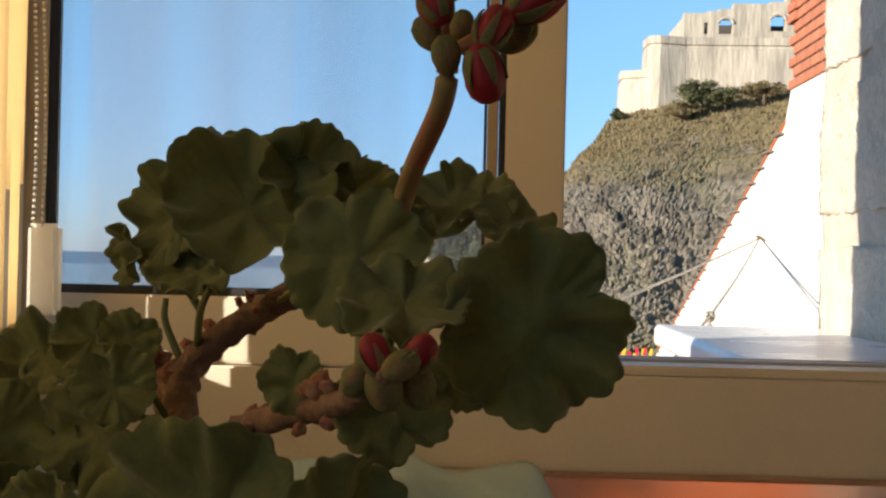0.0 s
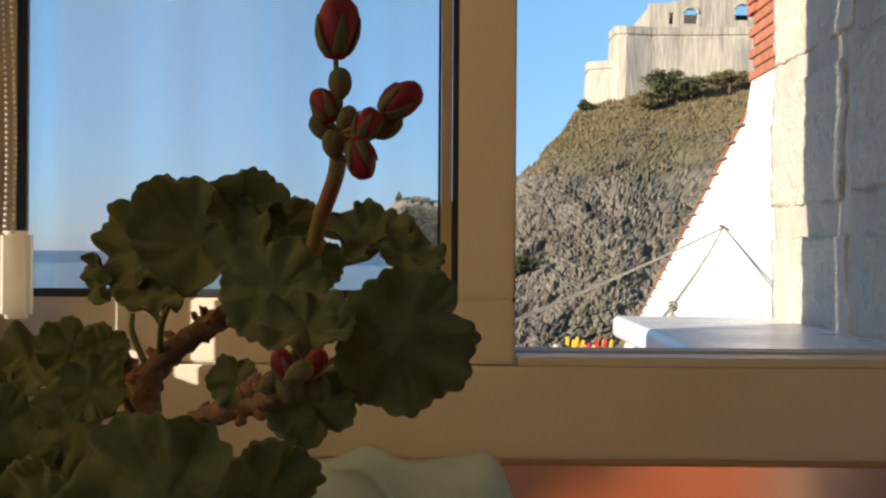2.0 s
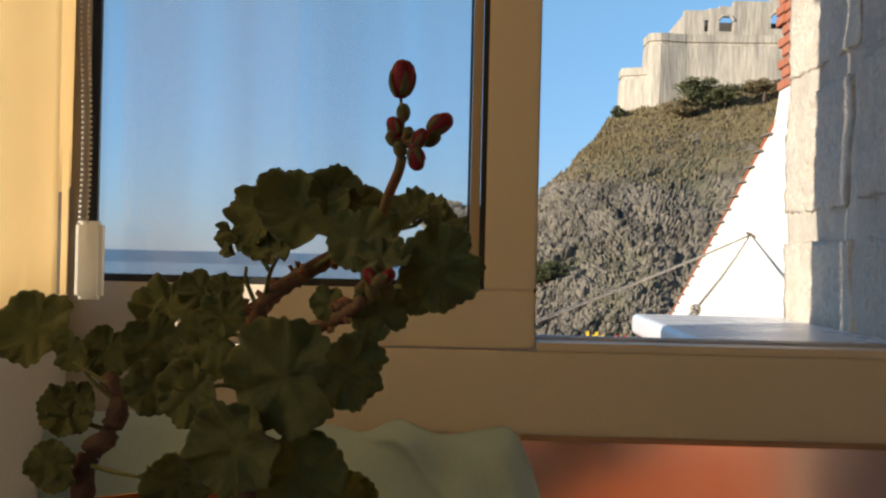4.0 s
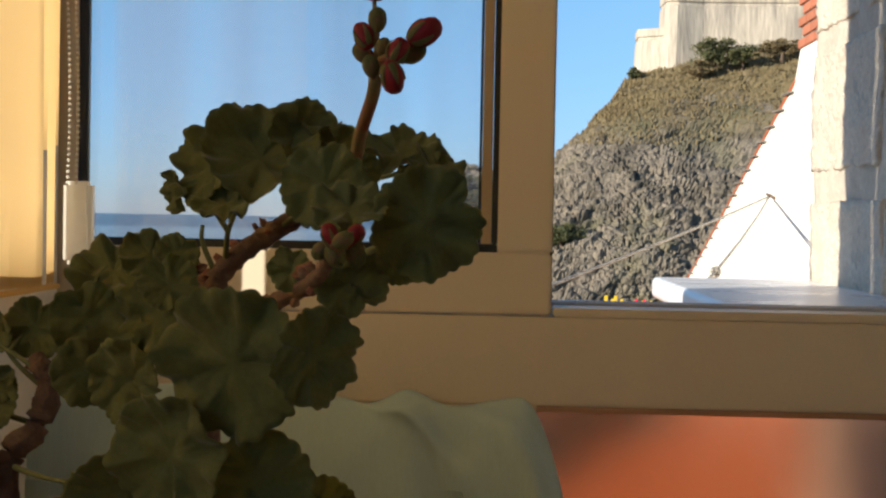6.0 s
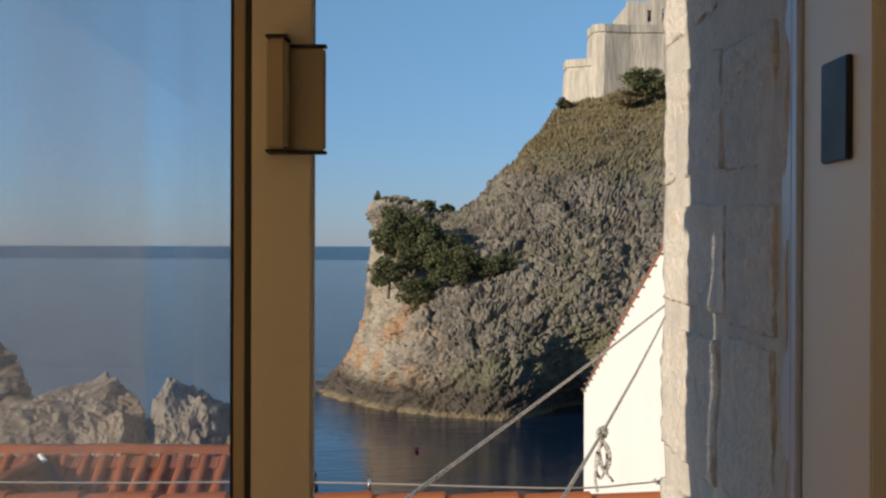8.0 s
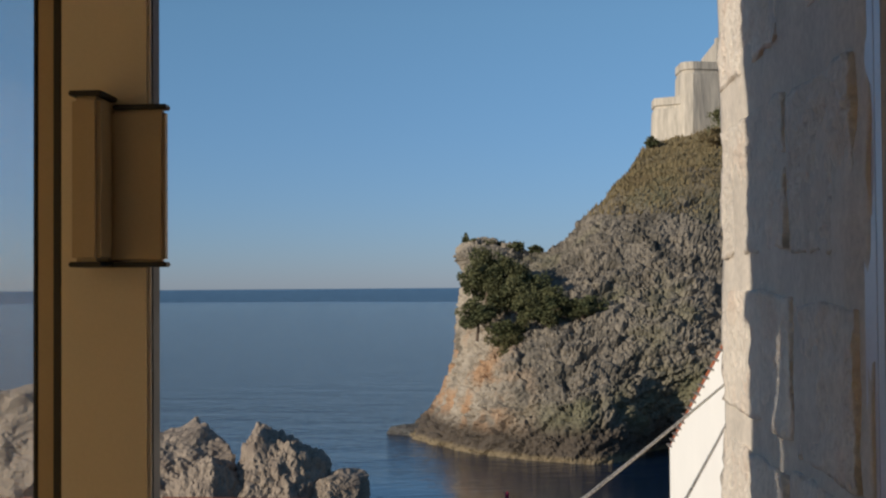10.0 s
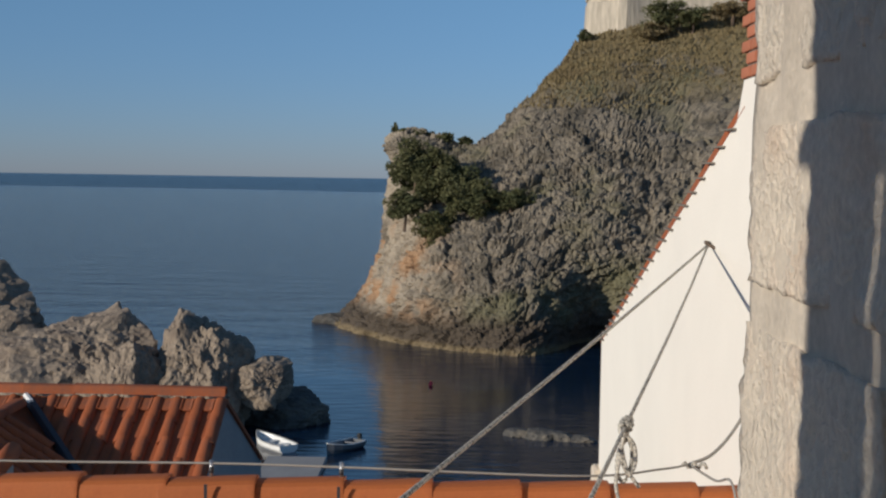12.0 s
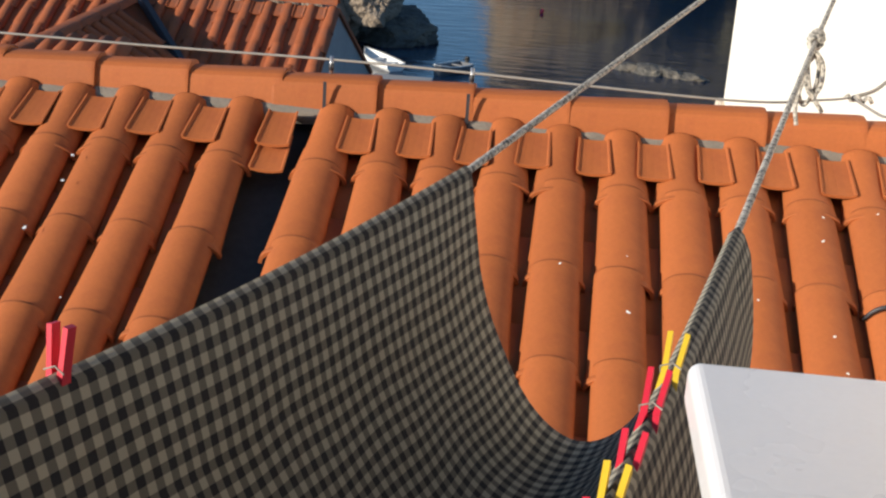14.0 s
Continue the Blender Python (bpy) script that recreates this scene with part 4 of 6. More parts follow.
def leaf_mesh(radius, seed, cup, name="leaf"):
    """A round, scalloped, ruffled blade with a notch at its stalk; notch towards -y, face towards +z."""
    rnd_ = random.Random(seed)
    na, nr = 150, 10
    ph, lob = rnd_.uniform(0, 6.28), rnd_.choice((5, 6, 7))
    amp = 0.115 + 0.30 * max(cup - 0.14, 0)
    off = Vector((seed * 1.7, seed * 0.9, 0))
    bm = bmesh.new()
    lay_uv = bm.loops.layers.uv.new("blade")
    rows, info = [], {}
    for j in range(nr + 1):
        fr = (j / nr) ** 0.8
        row = []
        for i in range(na + 1):
            u = i / na
            th = -math.pi / 2 - 0.02 + u * (2 * math.pi + 0.04)
            edge = 1.0 - 0.055 * (1 - abs(math.sin(lob * math.pi * u))) - 0.060 * (1 - abs(math.sin(lob * 3.5 * math.pi * u + ph))) + 0.05 * noise.noise(Vector((u * 4, seed, 0)))
            edge *= 0.66 + 0.34 * min(1.0, (9.0 * min(u, 1 - u)) ** 0.6 + 0.12)
            r = radius * edge * fr
            fold = amp * (0.55 * math.sin(lob * 2 * math.pi * u + ph) + 1.3 * noise.noise(Vector((math.cos(2 * math.pi * u) * 2.4, math.sin(2 * math.pi * u) * 2.4, seed * 2.3)))) * fr ** 2.0 + 0.5 * amp * noise.noise(Vector((math.cos(2 * math.pi * u) * 5.5, math.sin(2 * math.pi * u) * 5.5, seed))) * fr ** 4
            vein = -0.010 * (1 - min(1.0, abs(math.sin(lob * math.pi * u)) * 5)) * fr * (1.3 - fr)
            z = radius * (cup * fr ** 2 * 0.9 + fold * 1.5 + vein + 0.02 * (u - 0.5) * fr + 0.13 * noise.noise(Vector((math.cos(th) * fr * 3, math.sin(th) * fr * 3, 0)) + off))
            v = bm.verts.new((r * math.cos(th), r * math.sin(th), z))
            info[v] = (u * lob, fr)
            row.append(v)
        rows.append(row)
    for a, b in zip(rows, rows[1:]):
        for i in range(na):
            f = bm.faces.new((a[i], a[i + 1], b[i + 1], b[i]))
            for lo in f.loops:
                lo[lay_uv].uv = info[lo.vert]
    bmesh.ops.remove_doubles(bm, verts=rows[0], dist=1e-6)
    bmesh.ops.solidify(bm, geom=bm.faces[:], thickness=0.00035)
    return mesh_of(bm, name, LEAF, True)


def bud_meshes(half, red, seed):
    """A closed bud along +z: petals and five sepals."""
    prof = [(0.0, -1.0), (0.30, -0.92), (0.52, -0.6), (0.65, -0.2), (0.66, 0.25), (0.54, 0.65), (0.32, 0.90), (0.0, 1.0)]
    bm = bmesh.new()
    rows = [[Vector((half * r * (1 + 0.10 * math.sin(3 * a + z * 2)) * math.cos(a), half * r * (1 + 0.10 * math.sin(3 * a + z * 2)) * math.sin(a), half * z)) for a in np.linspace(0, 2 * math.pi, 17)] for r, z in prof]
    petals = sheet(rows)
    bmesh.ops.remove_doubles(petals, verts=petals.verts[:], dist=half * 0.01)
    bmesh.ops.recalc_face_normals(petals, faces=petals.faces)
    seps = []
    top = 0.32 if red > 0.9 else 0.5 if red > 0.5 else 0.95
    for k in range(5):
        a0 = k * 2 * math.pi / 5 + seed
        grid_ = []
        for z in np.linspace(-1.0, top, 8):
            r = np.interp(z, [p[1] for p in prof], [p[0] for p in prof]) * 1.07 + 0.02
            w = max(0.04, 0.52 * (1 - max(0.0, (z + 0.9) / (top + 0.95)) ** 0.7) + 0.05) if red > 0.5 else 0.72 * (1 - max(0.0, (z - 0.4) / 0.62) ** 2)
            grid_.append([Vector((half * r * math.cos(a0 + s * w), half * r * math.sin(a0 + s * w), half * z)) for s in (-1, -0.5, 0, 0.5, 1)])
        g_ = sheet(grid_)
        bmesh.ops.recalc_face_normals(g_, faces=g_.faces)
        bmesh.ops.solidify(g_, geom=g_.faces[:], thickness=0.0003)
        seps.append(g_)
    return petals, seps


plant = empty("geranium", "potted geranium with ruffled green leaves and closed red buds", "plant", (-0.20, -1.42, 1.05))
face_view = Matrix.Rotation(radians(90), 4, "X")


def pl(ob, m=None):
    ob.parent = plant
    ob.matrix_parent_inverse = Matrix.Translation(-plant.location)
    if m is not None:
        ob.matrix_basis = m
    return ob


STEM_POINTS = [p for line in (TRUNK, TRUNK_FORK, TRUNK_LEFT, SIDE_SHOOT, *TWIGS) for p in curve_points(line, 6)]
seed_ = 1
for group_ in (TOP_LEAVES, FRONT_LEAVES, LOW_LEAVES, SIDE_LEAVES, BASE_LEAVES):
    for x, y, z, r, ti, ya, sp_a, cu in group_:
        seed_ += 1
        m = Matrix.Translation((x, y, z)) @ Matrix.Rotation(radians(ya), 4, "Z") @ Matrix.Rotation(radians(ti), 4, "X") @ face_view @ Matrix.Rotation(radians(sp_a), 4, "Z")
        pl(new("leaf", leaf_mesh(r * 1.04, seed_, cu)), m)
        # stalk from behind the notch
        tip = m @ Vector((0, -r * 0.05, -0.0006))
        root_ = min(STEM_POINTS, key=lambda p: (p - tip).length + 0.6 * max(0.0, p.z - tip.z))
        pl(part("leaf_stalk", tube(curve_points([tip, tip.lerp(root_, 0.45) + Vector((0, 0.006, 0.004)), root_], 6), 0.0009, 6, taper=0.0012), STALK, None, "", True))


def gnarled(points, r0, r1, seed, name="stem"):
    bm = tube(curve_points(points, 10), r0, 12, taper=r1)
    for v in bm.verts:
        q = v.co * 260 + Vector((seed, 0, 0))
        v.co += Vector((noise.noise(q), noise.noise(q + Vector((7, 0, 0))), noise.noise(q + Vector((0, 7, 0))))) * r0 * 0.32
    return pl(part(name, bm, WOODY, None, "", True))


gnarled(TRUNK, 0.0062, 0.0036, 1)
gnarled(TRUNK_FORK, 0.0050, 0.0040, 2)
gnarled(TRUNK_LEFT, 0.0065, 0.0045, 3)
gnarled(SIDE_SHOOT, 0.0036, 0.0018, 4)
for k, t_ in enumerate(TWIGS):
    pl(part("twig", tube(curve_points(t_, 6), 0.0013, 7, taper=0.0009), STALK, None, "", True))
# dry reddish bracts and scars along the old wood
rnd = random.Random(8)
tp = curve_points(TRUNK, 10) + curve_points(TRUNK_FORK, 8)[5:] * 2 + curve_points(SIDE_SHOOT, 8)[:22] * 2
for k in range(46):
    c = rnd.choice(tp)
    s = rnd.uniform(0.0016, 0.0034)
    bm = bmesh.new()
    bmesh.ops.create_icosphere(bm, subdivisions=2, radius=1)
    for v in bm.verts:
        v.co *= 1 + 0.5 * noise.noise(v.co * 1.7 + Vector((k, 0, 0)))
        v.co = Vector((v.co.x * s, v.co.y * s * 0.6, v.co.z * s * 1.1))
    d = Vector((rnd.gauss(0, 1), rnd.gauss(-0.4, 1), rnd.gauss(0.2, 1))).normalized()
    pl(part("bract", bm, BRACT, None, "", True), Matrix.Translation(c + d * 0.0052) @ d.to_track_quat("Z", "Y").to_matrix().to_4x4())
pl(part("flower_stalk", tube(curve_points(PEDUNCLE, 8), 0.0024, 10, taper=0.0019), PEDUN, None, "reddish green flower stalk", True))
for cluster, hub in ((BUDS, Vector(PEDUNCLE[-1]) - Vector((0, 0, 0.001))), (LOW_BUDS, Vector(SIDE_SHOOT[-1]))):
    for k, (x, y, z, half, lean, red) in enumerate(cluster):
        m = Matrix.Translation((x, y, z)) @ Matrix.Rotation(radians(lean), 4, "Y") @ Matrix.Rotation(0.35 * math.sin(k * 2.1), 4, "X")
        petals, seps = bud_meshes(half * (0.86 if cluster is LOW_BUDS else 0.95), red, k * 0.7)
        bud = pl(part("bud", petals, PETAL if red > 0.3 else SEPAL, None, "closed red petals" if red > 0.3 else "", True), m)
        for g_ in seps:
            part("sepal", g_, SEPAL, bud, "", True)
        foot = m @ Vector((0, 0, -half * 0.95))
        pl(part("bud_stalk", tube([hub, hub.lerp(foot, 0.5) + Vector((0, 0.0005, 0)), foot], 0.0007, 6), PEDUN, None, "", True))

pot = empty("flower_pot", "terracotta flower pot with dark soil", "flower pot", (-0.215, -1.42, 0.992))
prof = [(0.0, 0.0), (0.062, 0.0), (0.078, 0.095), (0.086, 0.095), (0.088, 0.124), (0.080, 0.125), (0.076, 0.108), (0.0, 0.106)]
lathe = sheet([[(r * math.cos(a), r * math.sin(a), z) for a in np.linspace(0, 2 * math.pi, 41)] for r, z in prof[:7]])
part("pot_body", lathe, TILE, pot, "", True)
soil = bmesh.new()
bmesh.ops.create_circle(soil, cap_ends=True, segments=40, radius=0.077)
part("soil", soil, BOARDING, pot, "dark soil").location = (0, 0, 0.108)
stand = empty("plant_stand", "plain wooden plant stand under the flower pot", "stand", (-0.20, -1.42, 0.0))
part("board", box(-0.16, 0.16, -0.12, 0.14, 0.966, 0.991, 0.004), FLOOR, stand)
for sx in (-1, 1):
    for sy in (-1, 1):
        part("leg", box(sx * 0.13 - 0.015, sx * 0.13 + 0.015, sy * 0.10 - 0.015, sy * 0.10 + 0.015, 0, 0.965, 0.003), FLOOR, stand)

# pale cloth heaped against the parapet
def heap(u, v):
    x = -0.78 + 0.79 * u
    top_ = 0.985 + 0.012 * math.sin(u * 5.1 + 0.5) + 0.022 * math.exp(-((x + 0.20) / 0.045) ** 2) + 0.012 * math.exp(-((x + 0.06) / 0.05) ** 2) - 0.09 * max(0.0, (u - 0.93) / 0.07) ** 2
    a = v * math.pi * 0.62
    return Vector((x + 0.03 * v * u, -0.075 - 0.10 * math.sin(a) - 0.03 * noise.noise(Vector((x * 9, v * 3, 0))) - 0.016 * math.exp(-((x + 0.28 - 0.42 * v) / 0.022) ** 2) - 0.012 * math.exp(-((x + 0.12 - 0.25 * v) / 0.018) ** 2), top_ - 0.42 * (1 - math.cos(a)) * 0.9 + 0.012 * noise.noise(Vector((x * 14, v * 6, 2)))))


hb_ = sheet([[heap(u, v) for v in np.linspace(0, 1, 40)] for u in np.linspace(0, 1, 120)])
cl_ = tagged(part("folded_cloth", hb_, TOWEL, None, "", True), "pale aqua ribbed cloth draped over a back below the window", "cloth")
sm_ = cl_.modifiers.new("thick", "SOLIDIFY")
sm_.thickness = 0.004
seat_back = empty("padded_back", "pale padded seat back under the aqua cloth", "seat", (-0.4, -0.1, 0.3))
part("pad", box(-0.36, 0.38, -0.045, 0.045, 0.0, 0.60, 0.03), TOWEL, seat_back, "", True)
for sx in (-0.30, 0.30):
    part("leg", box(sx - 0.02, sx + 0.02, -0.02, 0.02, -0.30, 0.0, 0.003), FLOOR, seat_back)

# ---- washing line ----
NAIL, END1, END2 = Vector((1.985, 8.23, 1.435)), Vector((-0.58, 0.78, 1.066)), Vector((0.12, 0.78, 1.066))
A_FAR, B_FAR, KNOT = Vector((0.0, 2.49, 0.974)), Vector((0.494, 2.40, 0.930)), Vector((0.91, 4.11, 1.008))


def rope_one(t):
    """The cloth's part of the first rope, from its far end to the bar."""
    p = A_FAR.lerp(END1, t)
    return p - Vector((0, 0, 0.03 * math.sin(math.pi * t)))


def rope_two(t):
    p = B_FAR.lerp(END2, t)
    return p - Vector((0, 0, 0.03 * math.sin(math.pi * t)))


tagged(part("washing_line", tube([NAIL] + [NAIL.lerp(A_FAR, t) - Vector((0, 0, 0.012 * math.sin(math.pi * t))) for t in np.linspace(0.05, 0.95, 12)] + [rope_one(t) for t in np.linspace(0, 1, 12)], 0.0075, 8), ROPE, None, "", True),
       "grey braided rope stretched from the white wall to the window", "rope")
line2 = empty("washing_line", "grey braided rope with a bulky knot, stretched to the window", "rope", NAIL)
under(line2, part("rope", tube([NAIL, NAIL.lerp(KNOT, 0.33) - Vector((0, 0, 0.02)), NAIL.lerp(KNOT, 0.66) - Vector((0, 0, 0.02)), KNOT] + [KNOT.lerp(B_FAR, t) for t in (0.3, 0.6)] + [rope_two(t) for t in np.linspace(0, 1, 12)], 0.0075, 8), ROPE, None, "", True))
kd = (KNOT - B_FAR).normalized()
helix = [KNOT + kd * (0.065 - 0.13 * k / 40) + (0.022 - 0.006 * abs(k - 20) / 20) * Vector((math.cos(k * 0.95), 0.3 * math.sin(k * 0.95), math.sin(k * 0.95))) for k in range(41)]
under(line2, part("knot", tube(helix, 0.0075, 7), ROPE, None, "bulky coiled knot", True))
loop = curve_points([KNOT + Vector(v) for v in ((0.0, 0, -0.03), (0.03, 0, -0.07), (0.035, 0, -0.13), (0.015, 0, -0.17), (-0.01, 0, -0.13), (-0.015, 0, -0.07), (0.005, 0, -0.15), (0.05, 0, -0.215))])
under(line2, part("loose_loop", tube(loop, 0.0068, 7), ROPE, None, "", True))
loop = curve_points([KNOT + Vector(v) for v in ((0.01, 0.01, -0.04), (-0.02, 0.012, -0.09), (-0.026, 0.012, -0.16), (-0.004, 0.012, -0.20), (0.02, 0.012, -0.15), (0.022, 0.012, -0.08), (0.0, 0.01, -0.03))])
under(line2, part("loose_loop", tube(loop, 0.0068, 7), ROPE, None, "", True))
under(line2, part("loose_end", tube(curve_points([KNOT + Vector(v) for v in ((-0.005, 0, -0.03), (-0.02, 0, -0.12), (-0.03, 0, -0.20), (-0.02, 0, -0.26))]), 0.0068, 7), ROPE, None, "", True))
tagged(part("wall_hook", tube(curve_points([NAIL + Vector(v) for v in ((0.05, 0, 0), (0, 0.02, 0.01), (-0.03, -0.04, 0.015), (-0.02, -0.11, 0.0), (0.02, -0.14, -0.02))]), 0.010, 8), BARK, None, "", True), "rusty hook in the white wall holding the ropes", "hook")

# cloth hung like a hammock over both ropes, with a flap outside the second one
NU, NV = 70, 60
rows_ = []
uv_rows = []
for i in range(NU + 1):
    t = i / NU * 0.93
    p, q = rope_one(t), rope_two(t)
    sag = 0.50 - 0.02 * t
    r = []
    for k in range(NV + 1):
        f = k / NV
        if f < 0.8:
            g = f / 0.8
            w = p.lerp(q, g) + Vector((0, 0.03 * math.sin(math.pi * g), -sag * (1 - (2 * g - 1) ** 2) ** 0.85))
        else:
            g = (f - 0.8) / 0.2
            w = q + Vector((0.012 + 0.05 * math.sin(math.pi * g * 0.5), 0.02 * g, 0.010 - 0.30 * g + 0.012 * math.exp(-g * 20)))
        w += Vector((0.006 * noise.noise(w * 6), 0.006 * noise.noise(w * 6 + Vector((5, 0, 0))), 0.012 * noise.noise(w * 5 + Vector((0, 7, 0)))))
        r.append(w)
    r[0], r[1], r[2] = p + Vector((-0.016, -0.002, -0.035)), p + Vector((-0.011, 0, 0.002)), p + Vector((0.0, 0, 0.012))
    r[3] = p + Vector((0.010, 0, 0.000))
    r[47], r[48], r[49] = q + Vector((-0.011, 0, 0.001)), q + Vector((0, 0, 0.013)), q + Vector((0.012, 0, 0.001))
    rows_.append(r)
cbm = sheet(rows_)
lay_ = cbm.loops.layers.uv.new("weave")
arc = [0.0]
for k in range(NV):
    arc.append(arc[-1] + (rows_[20][k + 1] - rows_[20][k]).length)
cbm.verts.index_update()
cbm.verts.ensure_lookup_table()
for f_ in cbm.faces:
    for lo in f_.loops:
        i, k = divmod(lo.vert.index, NV + 1)
        lo[lay_].uv = (i * 1.62 / NU / 0.031, arc[k] / 0.031)
cloth = tagged(part("checked_cloth", cbm, CHECK, None, "", True), "black and beige checked cloth sagging between two washing lines", "cloth")
sm_ = cloth.modifiers.new("thick", "SOLIDIFY")
sm_.thickness = 0.003


def peg(at, along, material, word, tip=-20, lean=0.0):
    """A clothes peg: two legs and a wire spring."""
    thing = empty("clothes_peg", word + " plastic clothes peg clipped on the washing line", "clothes peg", at, "clothes pegs")
    az = math.atan2(along.y, along.x)
    base = Matrix.Scale(1.25, 4) @ Matrix.Rotation(az, 4, "Z") @ Matrix.Rotation(radians(tip), 4, "Y") @ Matrix.Rotation(lean, 4, "X")
    for sgn in (-1, 1):
        bm = bmesh.new()
        out = [(0.0045, -0.030), (0.0105, -0.034), (0.0105, -0.022), (0.009, 0.0), (0.0095, 0.014), (0.0115, 0.046), (0.0060, 0.047), (0.004, 0.014), (0.0025, 0.0), (0.0045, -0.012), (0.0035, -0.020)]
        f, b = [bm.verts.new((-0.006, sgn * y, z)) for y, z in out], [bm.verts.new((0.006, sgn * y, z)) for y, z in out]
        bm.faces.new(f), bm.faces.new(b[::-1])
        for k in range(len(out)):
            bm.faces.new((f[k], b[k], b[(k + 1) % len(out)], f[(k + 1) % len(out)]))
        bmesh.ops.recalc_face_normals(bm, faces=bm.faces)
        o = part("leg", bm, material, thing)
        o.matrix_basis = base
    sp = [(0.0065 * s2, 0.011 * math.cos(a), 0.003 + 0.007 * math.sin(a)) for s2, a in ((-1, 0.2), (-1, 1.5), (-1, 2.9), (1, 2.9), (1, 1.5), (1, 0.2))]
    o = part("spring", tube(sp, 0.0009, 6), CABLE, thing, "wire spring")
    o.matrix_basis = base
    return thing


d1, d2 = (END1 - A_FAR).normalized(), (END2 - B_FAR).normalized()
peg(rope_one(0.63) + Vector((0, 0, 0.010)), d1, PEG_RED, "red", -8)
for x, m_, w_ in ((-0.776, PEG_PINK, "pink"), (-0.647, PEG_PINK, "pink"), (-0.559, PEG_DARK, "purple"), (-0.469, PEG_GREEN, "pale green"), (-0.373, PEG_RED, "red"), (-0.215, PEG_RED, "red")):
    peg(Vector((x, 0.781, 1.066)), Vector((0, 1, 0)), m_, w_, 6)
for t, m_, w_ in ((0.46, PEG_YELLOW, "yellow"), (0.55, PEG_RED, "red"), (0.64, PEG_RED, "red"), (0.70, PEG_YELLOW, "yellow"), (0.76, PEG_RED, "red"), (0.82, PEG_YELLOW, "yellow"), (0.88, PEG_YELLOW, "yellow")):
    peg(rope_two(t) + Vector((0, 0, 0.016 if t < 0.6 else -0.008)), d2, m_, w_, -52)

# ridge wire on its pins, and the stiff cable at the wall
cable = empty("ridge_cable", "thin grey cable strung over the roof ridge on steel pins", "cable", (0, 5.6, 0.5))
under(cable, part("cable", tube(curve_points([(-8, 5.6, 0.60), (-3.5, 5.6, 0.53), (-1.76, 5.6, 0.515), (-0.783, 5.6, 0.520), (-0.186, 5.6, 0.512), (0.9, 5.65, 0.478), (1.35, 6.0, 0.44), (1.538, 6.30, 0.400)]), 0.0055, 6), CABLE, None, "", True))
under(cable, part("cable_tail", tube(curve_points([(1.538, 6.30, 0.400), (1.68, 6.45, 0.42), (1.85, 6.75, 0.48), (1.97, 6.95, 0.60), (1.985, 6.98, 0.83)]), 0.009, 7), CABLE, None, "", True))
under(cable, part("cable_drop", tube(curve_points([(1.538, 6.30, 0.400), (1.60, 5.95, 0.40), (1.60, 5.58, 0.475), (1.57, 5.2, 0.33), (1.56, 4.6, 0.10), (1.50, 3.9, -0.13), (1.48, 3.0, -0.47)]), 0.0065, 6), CABLE, None, "", True))
under(cable, part("tie", tube([(1.50 + 0.014 * k, 6.28, 0.40 + 0.016 * math.sin(k * 1.9)) for k in range(10)], 0.010, 6), ROPE, None, "twisted tie", True))
for px_ in (-0.783, -0.186, -3.5):
    under(cable, part("pin", tube([(px_, 5.60, 0.44), (px_, 5.60, 0.535)], 0.009, 8), STEEL, None, "", True))
    under(cable, part("strap", box(px_ - 0.007, px_ + 0.007, 5.452, 5.458, 0.300, 0.455), LEAD))
    under(cable, part("insulator", tube([(px_, 5.60, 0.475), (px_, 5.60, 0.505)], 0.011, 10), LEAD, None, "dark insulator", True))

# ---- lower house with an old tiled roof ----
low = empty("lower_house", "lower old house with a terracotta roof by the water", "house", (-6, 20, -8))
LP = radians(24)
under(low, part("gable_wall", prism([(-12, -14), (-3.16, -14), (-3.16, -1.75), (-12, -1.75)], 19.6, 19.95), CONCRETE))
gw = bmesh.new()
gp = [(19.9, -1.66), (16.0, -1.66 - 3.9 * math.tan(LP)), (16.0, -14), (24, -14), (24, -1.66 - 3.9 * math.tan(LP))]
a_, b2_ = [gw.verts.new((-3.15, y, z)) for y, z in gp], [gw.verts.new((-3.5, y, z)) for y, z in gp]
gw.faces.new(a_), gw.faces.new(b2_[::-1])
for i in range(5):
    gw.faces.new((a_[i], b2_[i], b2_[(i + 1) % 5], a_[(i + 1) % 5]))
bmesh.ops.recalc_face_normals(gw, faces=gw.faces)
under(low, part("end_wall", gw, CONCRETE, None, "grey rendered end wall"))
LOWT = barrel("low_tile", 0.62, ((0, 0.165), (1, 0.20)), 0.085, 0.02, material=TILE_OLD, seg=8, lip=0.004)
LOWC = shaped("low_closer_tile", [(-0.09, 0.03), (-0.075, 0.03), (-0.05, 0.01), (0.05, 0.01), (0.075, 0.03), (0.09, 0.03), (0.08, -0.01), (-0.08, -0.01)], (0, 0.30), ((1, 1), (1, 1)), TILE_OLD)
LOWP = barrel("low_pan_tile", 0.60, ((0, 0.22), (1, 0.20)), 0.05, 0.02, flip=True, material=TILE_OLD, seg=6)
lt = Matrix.Rotation(LP, 4, "X")
